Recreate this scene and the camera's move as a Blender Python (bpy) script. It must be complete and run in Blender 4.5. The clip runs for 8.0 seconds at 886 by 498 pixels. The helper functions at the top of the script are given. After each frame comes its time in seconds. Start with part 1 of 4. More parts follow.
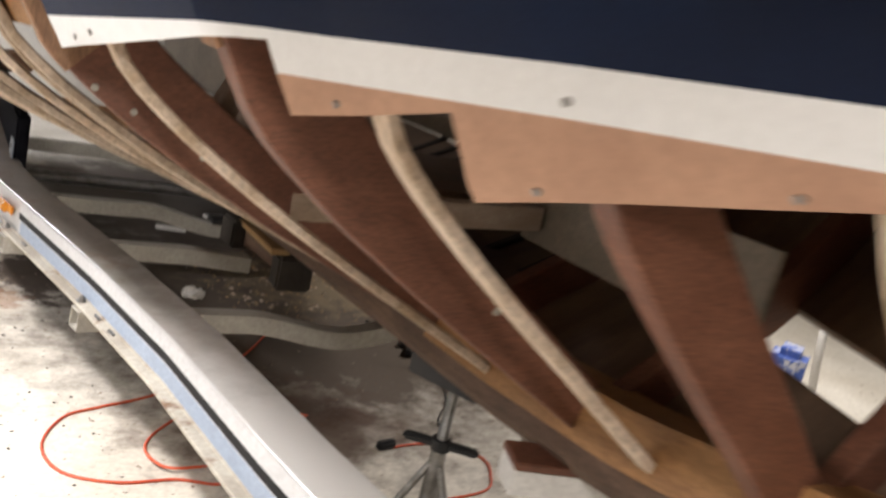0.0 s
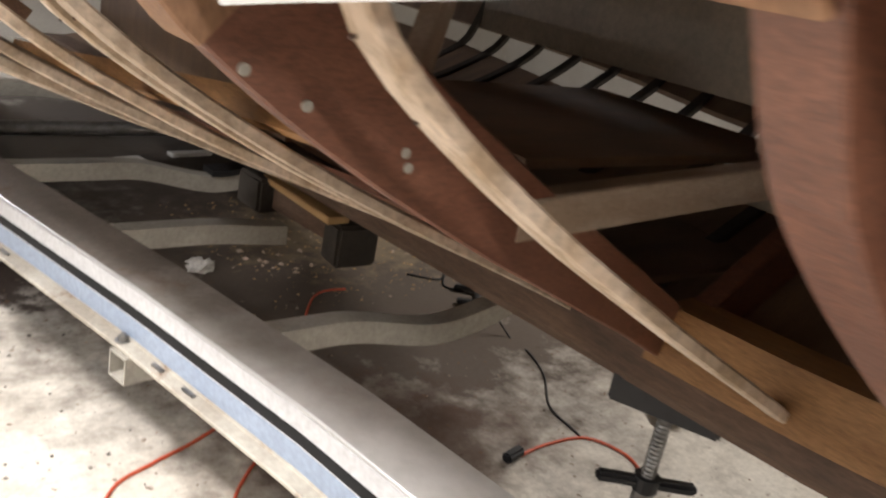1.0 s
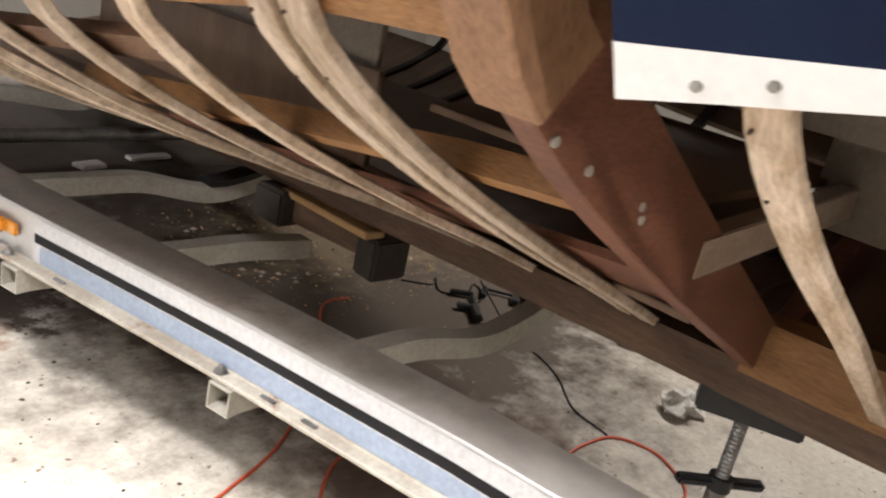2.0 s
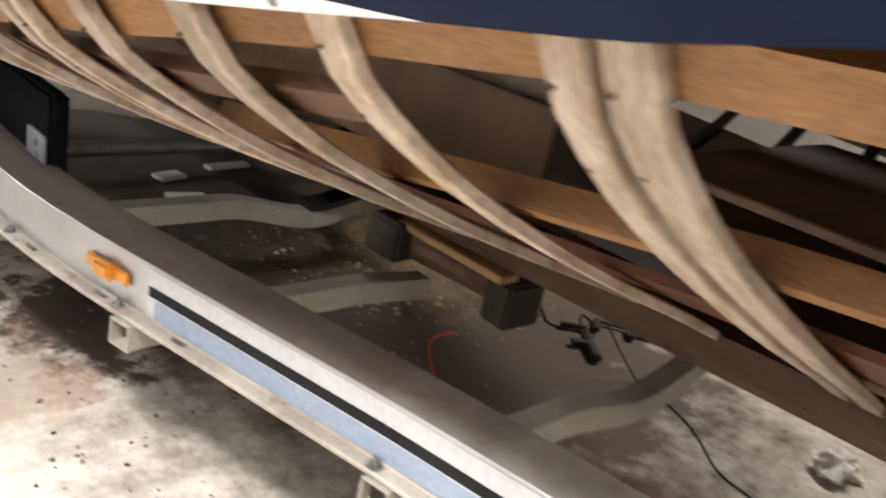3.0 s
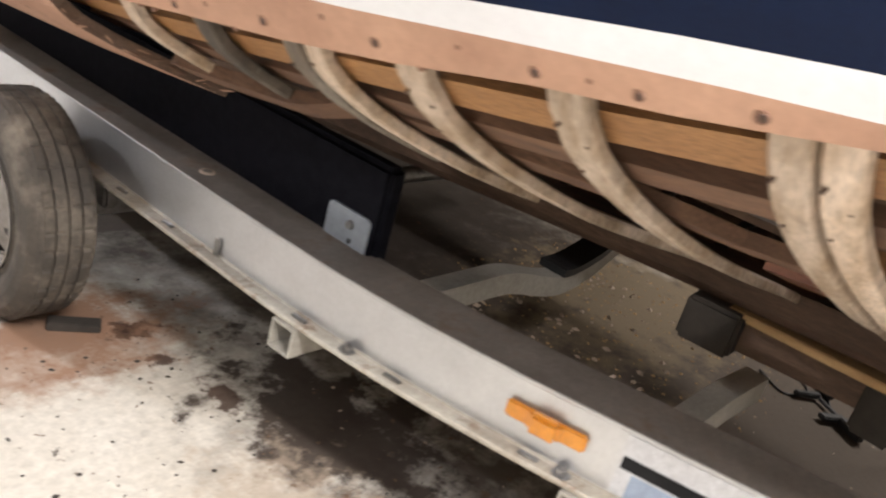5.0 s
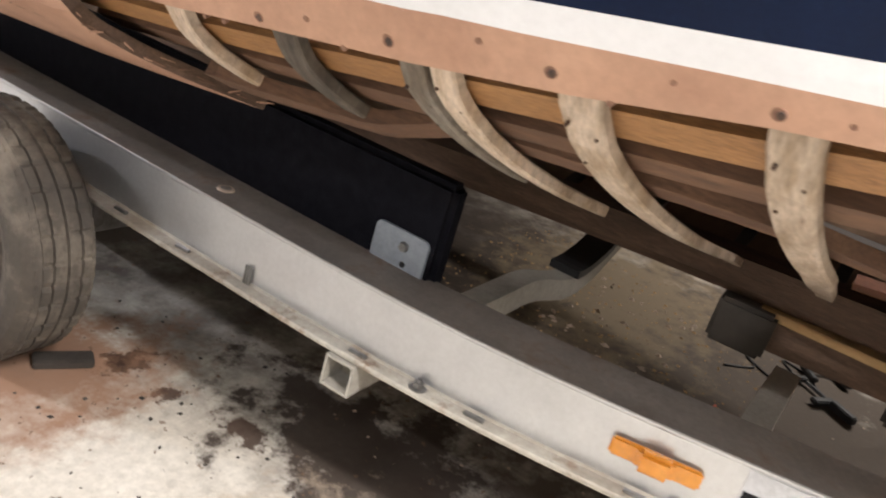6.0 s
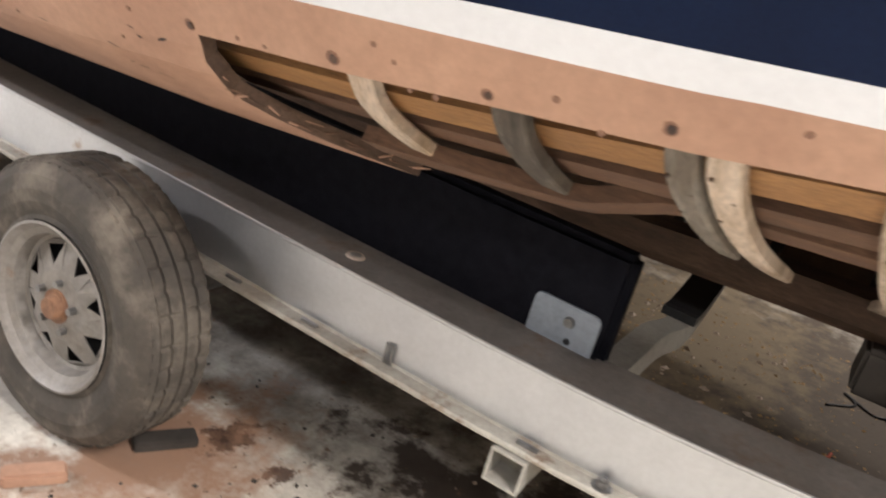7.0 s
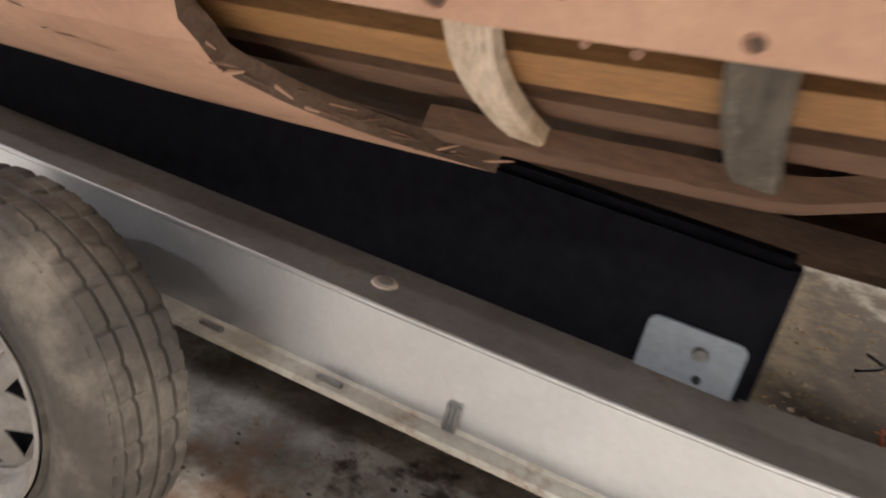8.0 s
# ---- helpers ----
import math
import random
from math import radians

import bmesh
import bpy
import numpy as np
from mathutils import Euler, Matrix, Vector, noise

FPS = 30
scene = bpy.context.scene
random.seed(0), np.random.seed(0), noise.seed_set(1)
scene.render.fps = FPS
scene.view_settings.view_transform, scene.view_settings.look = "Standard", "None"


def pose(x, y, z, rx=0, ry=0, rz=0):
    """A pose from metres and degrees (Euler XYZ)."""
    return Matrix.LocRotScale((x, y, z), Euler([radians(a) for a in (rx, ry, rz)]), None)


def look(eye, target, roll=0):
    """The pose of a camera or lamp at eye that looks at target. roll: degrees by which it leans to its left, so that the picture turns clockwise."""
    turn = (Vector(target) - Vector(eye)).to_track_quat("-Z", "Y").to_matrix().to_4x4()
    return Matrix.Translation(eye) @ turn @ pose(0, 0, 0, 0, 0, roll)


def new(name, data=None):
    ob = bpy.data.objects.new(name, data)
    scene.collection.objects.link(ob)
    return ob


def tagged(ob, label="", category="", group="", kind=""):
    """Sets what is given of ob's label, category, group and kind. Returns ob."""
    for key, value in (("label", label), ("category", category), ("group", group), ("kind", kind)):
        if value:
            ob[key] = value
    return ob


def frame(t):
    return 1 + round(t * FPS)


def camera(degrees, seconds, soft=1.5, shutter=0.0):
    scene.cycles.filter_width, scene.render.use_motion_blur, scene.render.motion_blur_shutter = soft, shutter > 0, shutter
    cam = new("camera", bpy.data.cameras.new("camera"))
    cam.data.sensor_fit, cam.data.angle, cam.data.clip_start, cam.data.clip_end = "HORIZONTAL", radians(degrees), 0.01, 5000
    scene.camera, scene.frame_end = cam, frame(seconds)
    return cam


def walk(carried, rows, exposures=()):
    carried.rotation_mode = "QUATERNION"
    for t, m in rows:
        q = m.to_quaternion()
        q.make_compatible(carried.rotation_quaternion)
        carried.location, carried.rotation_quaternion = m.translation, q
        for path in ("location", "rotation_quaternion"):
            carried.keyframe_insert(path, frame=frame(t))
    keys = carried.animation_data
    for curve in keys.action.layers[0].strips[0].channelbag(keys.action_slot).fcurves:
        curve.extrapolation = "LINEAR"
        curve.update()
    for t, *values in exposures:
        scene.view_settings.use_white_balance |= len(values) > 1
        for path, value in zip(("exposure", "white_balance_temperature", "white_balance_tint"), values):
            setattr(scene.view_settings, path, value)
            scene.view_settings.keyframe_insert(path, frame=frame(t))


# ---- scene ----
cam = camera(56.8, 8.0, soft=2.1, shutter=0.5)
PATH = [
    (0, (0.749, -0.365, 1.588), (1.835, 1.252, 1.135), 13.5),
    (0.5, (0.691, 0.236, 1.545), (1.834, 1.74, 0.89), 12.6),
    (1, (0.616, 0.72, 1.512), (1.874, 2.12, 0.835), 10.8),
    (1.2, (0.548, 0.819, 1.509), (1.872, 2.177, 0.873), 10.7),
    (2.3, (0.148, 1.140, 1.526), (1.617, 2.318, 0.851), 13.0),
    (2.5, (0.147, 1.207, 1.519), (1.616, 2.382, 0.839), 13.2),
    (3, (0.221, 1.558, 1.520), (1.611, 2.811, 0.815), 12.6),
    (3.5, (0.127, 1.895, 1.515), (1.483, 3.174, 0.791), 13.5),
    (4, (0.058, 2.257, 1.506), (1.421, 3.504, 0.740), 14.0),
    (4.5, (-0.059, 2.626, 1.435), (1.361, 3.820, 0.687), 13.8),
    (5, (-0.233, 2.888, 1.393), (1.290, 3.960, 0.662), 15.8),
    (5.2, (-0.328, 2.976, 1.387), (1.227, 3.997, 0.652), 15.7),
    (6.3, (-0.296, 3.406, 1.337), (1.371, 4.24, 0.613), 16.9),
    (6.5, (-0.269, 3.489, 1.339), (1.387, 4.334, 0.603), 16.7),
    (7, (-0.314, 3.704, 1.318), (1.349, 4.55, 0.599), 15.6),
    (7.5, (-0.258, 3.925, 1.28), (1.49, 4.577, 0.559), 14.9),
    (8, (-0.011, 4.138, 1.176), (1.731, 4.761, 0.417), 13.5),
]
walk(cam, [(t, look(eye, target, roll)) for t, eye, target, roll in PATH])

# ---- light ----
world = bpy.data.worlds.new("world")
world.use_nodes = True
world.node_tree.nodes["Background"].inputs[0].default_value = (0.9, 0.95, 1.0, 1)
world.node_tree.nodes["Background"].inputs[1].default_value = 0.02
scene.world = world
scene.view_settings.exposure = 0.0


def overhead_lamp(x, y, z, sx, sy, power, colour):
    data = bpy.data.lights.new("strip_or_fill_lamp", "AREA")
    data.shape, data.size, data.size_y, data.energy, data.color = "RECTANGLE", sx, sy, power, colour
    ob = new("strip_or_fill_lamp", data)
    ob.matrix_world = pose(x, y, z)
    return ob


WARM, NEUTRAL, COOL = (1.03, 0.966, 0.915), (1.02, 0.968, 0.945), (0.96, 0.97, 1.05)
overhead_lamp(0.0, 2.2, 2.66, 0.07, 1.3, 155, NEUTRAL)
overhead_lamp(0.0, -1.4, 2.66, 0.07, 1.3, 105, WARM)
overhead_lamp(-1.3, 8.1, 2.62, 0.07, 0.8, 170, COOL)
# fill light added from the west to brighten hull side and rail web
overhead_lamp(-1.5, 2.9, 2.66, 0.07, 1.3, 48, COOL)
overhead_lamp(5.0, 2.8, 2.66, 0.2, 1.6, 110, WARM)


# ---- materials ----
def material(name, colour, second=None, rough=0.6, metal=0.0, scale=6.0, stretch=(1, 1, 1), bump=0.15, fine=60.0, mix=(0.35, 0.7),
             spots=None, spot_scale=9.0, spot_at=(0.62, 0.7), per_object=0.0, coat=0.0, spec=0.5, grained=0.45):
    m = bpy.data.materials.new(name)
    m.use_nodes = True
    nt = m.node_tree
    b = nt.nodes["Principled BSDF"]
    b.inputs["Metallic"].default_value = metal
    b.inputs["Coat Weight"].default_value = coat
    b.inputs["Specular IOR Level"].default_value = spec
    co = nt.nodes.new("ShaderNodeTexCoord")
    mp = nt.nodes.new("ShaderNodeMapping")
    mp.inputs["Scale"].default_value = stretch
    nt.links.new(co.outputs["Object"], mp.inputs["Vector"])

    def noise_node(sc, detail=6.0, rg=0.6):
        n = nt.nodes.new("ShaderNodeTexNoise")
        n.inputs["Scale"].default_value, n.inputs["Detail"].default_value, n.inputs["Roughness"].default_value = sc, detail, rg
        nt.links.new(mp.outputs["Vector"], n.inputs["Vector"])
        return n

    def ramp(src, a, bb, ca, cb):
        r = nt.nodes.new("ShaderNodeValToRGB")
        r.color_ramp.elements[0].position, r.color_ramp.elements[1].position = a, bb
        r.color_ramp.elements[0].color, r.color_ramp.elements[1].color = (*ca, 1), (*cb, 1)
        nt.links.new(src, r.inputs["Fac"])
        return r

    second = second or tuple(c * 0.75 for c in colour)
    big = noise_node(scale)
    col = ramp(big.outputs["Fac"], mix[0], mix[1], second, colour).outputs["Color"]
    small = noise_node(fine, 4.0, 0.7)
    mul = nt.nodes.new("ShaderNodeMix")
    mul.data_type, mul.blend_type = "RGBA", "MULTIPLY"
    mul.inputs[0].default_value = grained
    grain = ramp(small.outputs["Fac"], 0.3, 0.65, (0.55, 0.55, 0.55), (1.1, 1.1, 1.1))
    nt.links.new(col, mul.inputs[6])
    nt.links.new(grain.outputs["Color"], mul.inputs[7])
    col = mul.outputs[2]
    if spots:
        sp = noise_node(spot_scale, 8.0, 0.7)
        f = ramp(sp.outputs["Fac"], spot_at[0], spot_at[1], (0, 0, 0), (1, 1, 1))
        mx = nt.nodes.new("ShaderNodeMix")
        mx.data_type = "RGBA"
        nt.links.new(f.outputs["Color"], mx.inputs[0])
        nt.links.new(col, mx.inputs[6])
        mx.inputs[7].default_value = (*spots, 1)
        col = mx.outputs[2]
    if per_object:
        info = nt.nodes.new("ShaderNodeObjectInfo")
        hs = nt.nodes.new("ShaderNodeHueSaturation")
        mr = nt.nodes.new("ShaderNodeMapRange")
        mr.inputs[3].default_value, mr.inputs[4].default_value = 1 - per_object, 1 + per_object
        nt.links.new(info.outputs["Random"], mr.inputs[0])
        nt.links.new(mr.outputs[0], hs.inputs["Value"])
        nt.links.new(col, hs.inputs["Color"])
        col = hs.outputs[0]
    nt.links.new(col, b.inputs["Base Color"])
    rr = nt.nodes.new("ShaderNodeMapRange")
    rr.inputs[3].default_value, rr.inputs[4].default_value = max(0.05, rough - 0.15), min(1, rough + 0.12)
    nt.links.new(big.outputs["Fac"], rr.inputs[0])
    nt.links.new(rr.outputs[0], b.inputs["Roughness"])
    bp = nt.nodes.new("ShaderNodeBump")
    bp.inputs["Strength"].default_value, bp.inputs["Distance"].default_value = bump, 0.004
    nt.links.new(small.outputs["Fac"], bp.inputs["Height"])
    nt.links.new(bp.outputs["Normal"], b.inputs["Normal"])
    return m


M_NAVY = material("navy_paint", (0.006, 0.014, 0.044), (0.0045, 0.0095, 0.030), 0.38, bump=0.05, scale=2.5, fine=150, spec=0.10)
M_WHITE = material("white_paint", (0.79, 0.80, 0.825), (0.75, 0.76, 0.78), 0.5, bump=0.06, scale=5, spots=(0.5, 0.47, 0.43), spot_scale=11, spot_at=(0.75, 0.80), grained=0.12)
M_SALMON = material("antifouling_paint", (0.52, 0.315, 0.215), (0.40, 0.225, 0.15), 0.75, bump=0.25, scale=5, spots=(0.16, 0.07, 0.04), spot_scale=16, spot_at=(0.69, 0.73), grained=0.25)
M_RIB = material("steamed_oak", (0.66, 0.54, 0.43), (0.42, 0.31, 0.21), 0.72, scale=8, stretch=(1, 4, 1), bump=0.4, fine=45, mix=(0.36, 0.60), spots=(0.17, 0.10, 0.06), spot_scale=9, spot_at=(0.64, 0.74), per_object=0.18, grained=0.85)
M_RIBGREY = material("weathered_oak", (0.30, 0.27, 0.23), (0.15, 0.12, 0.09), 0.8, scale=8, stretch=(1, 4, 1), bump=0.4, fine=40, grained=0.85)
M_RIBDARK = material("blackened_oak", (0.15, 0.125, 0.10), (0.06, 0.048, 0.038), 0.8, scale=9, stretch=(1, 4, 1), bump=0.45, fine=40, spots=(0.30, 0.27, 0.23), spot_scale=12, spot_at=(0.60, 0.72), grained=0.85)
M_MAHOG = material("mahogany", (0.22, 0.092, 0.055), (0.14, 0.054, 0.032), 0.5, scale=4, stretch=(1, 1, 3), bump=0.25, fine=55, spots=(0.30, 0.16, 0.10), spot_scale=5, spot_at=(0.70, 0.78), grained=0.85)
M_ORANGE = material("fir_stringer", (0.41, 0.215, 0.085), (0.28, 0.135, 0.05), 0.6, scale=4, stretch=(4, 0.6, 4), bump=0.25, fine=50, grained=0.85)
M_FUTTOCK = material("weathered_fir_frame", (0.36, 0.20, 0.11), (0.25, 0.13, 0.07), 0.65, scale=4, stretch=(3, 3, 0.8), bump=0.3, fine=45, spots=(0.12, 0.06, 0.03), spot_scale=6, spot_at=(0.68, 0.74), grained=0.85)
M_OLD = material("old_keel_wood", (0.17, 0.105, 0.07), (0.085, 0.05, 0.033), 0.8, scale=5, stretch=(4, 0.7, 4), bump=0.5, fine=35, grained=0.85)
M_BILGE = material("bilge_planking", (0.21, 0.115, 0.068), (0.12, 0.064, 0.04), 0.7, scale=4, stretch=(4, 0.6, 4), bump=0.3, fine=45, spots=(0.06, 0.035, 0.022), spot_scale=5, spot_at=(0.58, 0.72), grained=0.85)
M_PALE = material("pale_floor_timber", (0.50, 0.41, 0.33), (0.36, 0.27, 0.20), 0.75, scale=5, stretch=(1, 4, 3), bump=0.25, fine=50)
M_FIR = material("raw_softwood", (0.52, 0.35, 0.17), (0.40, 0.24, 0.10), 0.7, scale=5, stretch=(4, 0.7, 4), bump=0.25, fine=60)
M_DARKWOOD_SHADE = material("dark_block_wood_rib_shade", (0.060, 0.050, 0.042), (0.03, 0.025, 0.02), 0.85, scale=8, bump=0.5, fine=40)
M_BROWNPANEL = material("brown_plywood", (0.215, 0.138, 0.088), (0.13, 0.08, 0.05), 0.7, scale=3, stretch=(1, 4, 1), bump=0.2)
M_BEIGE = material("cream_panel", (0.27, 0.22, 0.17), (0.20, 0.165, 0.125), 0.7, scale=4, bump=0.1)
M_ALU = material("aluminium_channel", (0.60, 0.605, 0.615), (0.48, 0.485, 0.495), 0.40, metal=0.85, scale=3, bump=0.04, fine=80, spots=(0.30, 0.20, 0.13), spot_scale=6, spot_at=(0.66, 0.78), grained=0.15)
M_FLANGE = material("dirty_flange", (0.47, 0.445, 0.385), (0.31, 0.275, 0.225), 0.65, metal=0.15, scale=7, bump=0.25, fine=70, spots=(0.16, 0.09, 0.05), spot_scale=9, spot_at=(0.56, 0.68))
M_GALV = material("painted_crossmember", (0.44, 0.42, 0.37), (0.33, 0.31, 0.27), 0.6, metal=0.2, scale=6, bump=0.15)
M_STEEL = material("zinc_steel", (0.36, 0.36, 0.36), (0.22, 0.21, 0.20), 0.45, metal=0.9, scale=20, bump=0.2)
M_DECALW = material("decal_white", (0.56, 0.565, 0.58), (0.52, 0.525, 0.54), 0.45, bump=0.02)
M_DECALB = material("decal_black", (0.02, 0.02, 0.022), (0.012, 0.012, 0.013), 0.6, bump=0.02, spec=0.12)
M_DECALS = material("decal_pale_blue", (0.30, 0.36, 0.46), (0.26, 0.32, 0.42), 0.5, bump=0.02)
M_AMBER = material("amber_lens", (0.66, 0.27, 0.025), (0.56, 0.21, 0.018), 0.25, bump=0.05, coat=0.4)
M_CARPET = material("black_carpet", (0.013, 0.013, 0.017), (0.007, 0.007, 0.010), 0.97, scale=30, bump=0.5, fine=250, spec=0.04)
M_PLATE = material("grey_plastic_plate", (0.28, 0.31, 0.35), (0.22, 0.25, 0.29), 0.5, bump=0.05)
M_TYRE = material("dusty_rubber", (0.098, 0.081, 0.064), (0.045, 0.038, 0.031), 0.85, scale=7, bump=0.35, fine=60, spots=(0.19, 0.163, 0.13), spot_scale=7, spot_at=(0.50, 0.75))
M_RUST = material("rusty_hub_steel", (0.30, 0.155, 0.085), (0.17, 0.085, 0.05), 0.8, scale=30, bump=0.4)
M_RIM = material("dirty_steel_rim", (0.32, 0.30, 0.28), (0.22, 0.195, 0.17), 0.55, metal=0.35, scale=8, bump=0.1, spots=(0.22, 0.14, 0.09), spot_scale=10, spot_at=(0.6, 0.7))
M_BLACK = material("black_iron", (0.022, 0.022, 0.024), (0.012, 0.012, 0.013), 0.5, metal=0.3, scale=20, bump=0.2)
M_RED = material("orange_cord_rubber", (0.60, 0.10, 0.035), (0.50, 0.07, 0.03), 0.5, bump=0.05)
M_PAPER = material("crumpled_paper", (0.74, 0.72, 0.68), (0.62, 0.60, 0.56), 0.85, scale=30, bump=0.3)
M_BLUE = material("blue_packaging", (0.06, 0.12, 0.42), (0.55, 0.57, 0.65), 0.5, scale=14, bump=0.05, mix=(0.45, 0.5))
M_PIPE = material("white_plastic_pipe", (0.75, 0.74, 0.72), (0.68, 0.67, 0.65), 0.4, bump=0.03)
M_WALL = material("painted_block_wall", (0.68, 0.66, 0.61), (0.60, 0.57, 0.52), 0.85, scale=2, bump=0.2)
M_STAIN = material("rust_bleed", (0.29, 0.155, 0.10), (0.19, 0.10, 0.065), 0.8, scale=70, bump=0.3)
M_BRASS = material("rusty_fastener", (0.10, 0.055, 0.035), (0.05, 0.028, 0.02), 0.7, scale=60, bump=0.4)


def concrete():
    m = material("stained_shaded_concrete", (0.75, 0.715, 0.645), (0.60, 0.555, 0.48), 0.82, scale=1.6, bump=0.35, fine=38,
                 spots=(0.055, 0.043, 0.034), spot_scale=11, spot_at=(0.655, 0.69), spec=0.15)
    nt = m.node_tree
    b = nt.nodes["Principled BSDF"]
    src = b.inputs["Base Color"].links[0].from_socket
    co = nt.nodes["Texture Coordinate"]

    def stain_or_shade(cx, cy, rx, ry, colour, src, soft=0.55, amount=1.0, sc=6.0, amp=3.6):
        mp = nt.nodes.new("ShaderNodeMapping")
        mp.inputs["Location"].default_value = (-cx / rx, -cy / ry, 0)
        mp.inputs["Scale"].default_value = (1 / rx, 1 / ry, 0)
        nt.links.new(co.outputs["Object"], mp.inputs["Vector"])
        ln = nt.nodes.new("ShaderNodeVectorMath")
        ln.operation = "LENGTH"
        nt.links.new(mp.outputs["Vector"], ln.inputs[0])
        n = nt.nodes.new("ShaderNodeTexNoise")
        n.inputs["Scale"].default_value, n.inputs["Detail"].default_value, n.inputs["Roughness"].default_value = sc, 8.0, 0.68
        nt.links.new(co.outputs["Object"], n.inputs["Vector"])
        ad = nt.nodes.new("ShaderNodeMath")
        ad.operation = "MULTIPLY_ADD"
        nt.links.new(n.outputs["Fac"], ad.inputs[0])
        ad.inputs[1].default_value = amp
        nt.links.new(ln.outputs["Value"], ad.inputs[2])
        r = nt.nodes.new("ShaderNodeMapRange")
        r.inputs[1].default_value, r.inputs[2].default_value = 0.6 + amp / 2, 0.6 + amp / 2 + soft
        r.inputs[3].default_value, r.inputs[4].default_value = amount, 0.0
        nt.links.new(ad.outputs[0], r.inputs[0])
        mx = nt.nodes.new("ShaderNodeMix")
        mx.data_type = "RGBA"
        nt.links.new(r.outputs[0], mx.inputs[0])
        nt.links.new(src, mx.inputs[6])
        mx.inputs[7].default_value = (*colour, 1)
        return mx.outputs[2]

    # brown dirt under the hull, darkened further by painted-in shade
    src = stain_or_shade(2.75, 3.85, 1.75, 1.9, (0.075, 0.055, 0.042), src, 0.5, 0.93, 5.0, 1.3)
    # shade beneath the stern, painted as near-black floor
    src = stain_or_shade(2.6, 6.0, 2.2, 1.75, (0.055, 0.043, 0.036), src, 0.5, 0.93, 4.0, 0.9)
    # smaller local patches, dark and pale
    src = stain_or_shade(1.30, 4.18, 0.30, 0.52, (0.050, 0.036, 0.028), src, 0.35, 0.95)
    src = stain_or_shade(3.2, 4.2, 0.8, 0.5, (0.40, 0.31, 0.19), src, 0.7, 0.35, 9.0)
    src = stain_or_shade(0.86, 4.92, 0.34, 0.22, (0.26, 0.14, 0.085), src, 0.7, 0.85, 8.0)
    src = stain_or_shade(2.05, 2.45, 0.55, 0.45, (0.10, 0.065, 0.05), src, 0.6, 0.85, 6.0, 2.0)
    src = stain_or_shade(1.05, 4.84, 0.09, 0.07, (0.045, 0.024, 0.016), src, 0.3, 0.95, 20.0)
    src = stain_or_shade(1.10, 4.42, 0.05, 0.10, (0.055, 0.03, 0.02), src, 0.3, 0.9, 22.0)
    src = stain_or_shade(1.12, 3.75, 0.10, 0.14, (0.28, 0.15, 0.09), src, 0.5, 0.6, 12.0)
    src = stain_or_shade(0.95, 3.9, 0.20, 0.30, (0.42, 0.34, 0.26), src, 0.6, 0.6, 14.0)
    src = stain_or_shade(1.04, 4.66, 0.05, 0.04, (0.06, 0.033, 0.023), src, 0.3, 0.9, 26.0)
    src = stain_or_shade(0.90, 3.70, 0.13, 0.06, (0.40, 0.33, 0.25), src, 0.5, 0.7, 18.0)
    src = stain_or_shade(0.70, 4.80, 0.40, 0.16, (0.33, 0.19, 0.12), src, 0.8, 0.5, 14.0)
    # small brown specks
    n = nt.nodes.new("ShaderNodeTexNoise")
    n.inputs["Scale"].default_value, n.inputs["Detail"].default_value, n.inputs["Roughness"].default_value = 27.0, 3.0, 0.5
    nt.links.new(co.outputs["Object"], n.inputs["Vector"])
    r = nt.nodes.new("ShaderNodeMapRange")
    r.inputs[1].default_value, r.inputs[2].default_value, r.inputs[4].default_value = 0.665, 0.70, 0.8
    nt.links.new(n.outputs["Fac"], r.inputs[0])
    mx = nt.nodes.new("ShaderNodeMix")
    mx.data_type = "RGBA"
    nt.links.new(r.outputs[0], mx.inputs[0])
    nt.links.new(src, mx.inputs[6])
    mx.inputs[7].default_value = (0.15, 0.095, 0.06, 1)
    src = mx.outputs[2]
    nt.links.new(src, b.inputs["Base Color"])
    return m


M_FLOOR = concrete()


def dusted_and_shaded():
    """Aluminium with dust thickening towards the stern and the hull's shade painted in."""
    m = material("dusty_shaded_aluminium", (0.24, 0.218, 0.195), (0.155, 0.134, 0.116), 0.7, metal=0.25, scale=5, bump=0.25, fine=70, spots=(0.15, 0.09, 0.055), spot_scale=5, spot_at=(0.55, 0.70))
    nt = m.node_tree
    b = nt.nodes["Principled BSDF"]
    src = b.inputs["Base Color"].links[0].from_socket
    co = nt.nodes["Texture Coordinate"]
    xyz = nt.nodes.new("ShaderNodeSeparateXYZ")
    nt.links.new(co.outputs["Object"], xyz.inputs[0])
    n = nt.nodes.new("ShaderNodeTexNoise")
    n.inputs["Scale"].default_value, n.inputs["Detail"].default_value, n.inputs["Roughness"].default_value = 7.0, 7.0, 0.68
    nt.links.new(co.outputs["Object"], n.inputs["Vector"])
    ad = nt.nodes.new("ShaderNodeMath")
    ad.operation = "MULTIPLY_ADD"
    nt.links.new(n.outputs["Fac"], ad.inputs[0])
    ad.inputs[1].default_value = 1.4
    nt.links.new(xyz.outputs["Y"], ad.inputs[2])
    r = nt.nodes.new("ShaderNodeMapRange")
    r.inputs[1].default_value, r.inputs[2].default_value = 2.2, 3.4
    nt.links.new(ad.outputs[0], r.inputs[0])
    mx = nt.nodes.new("ShaderNodeMix")
    mx.data_type = "RGBA"
    nt.links.new(r.outputs[0], mx.inputs[0])
    mx.inputs[6].default_value = (0.50, 0.49, 0.47, 1)
    nt.links.new(src, mx.inputs[7])
    nt.links.new(mx.outputs[2], b.inputs["Base Color"])
    return m


M_DUSTSHADEALU = dusted_and_shaded()


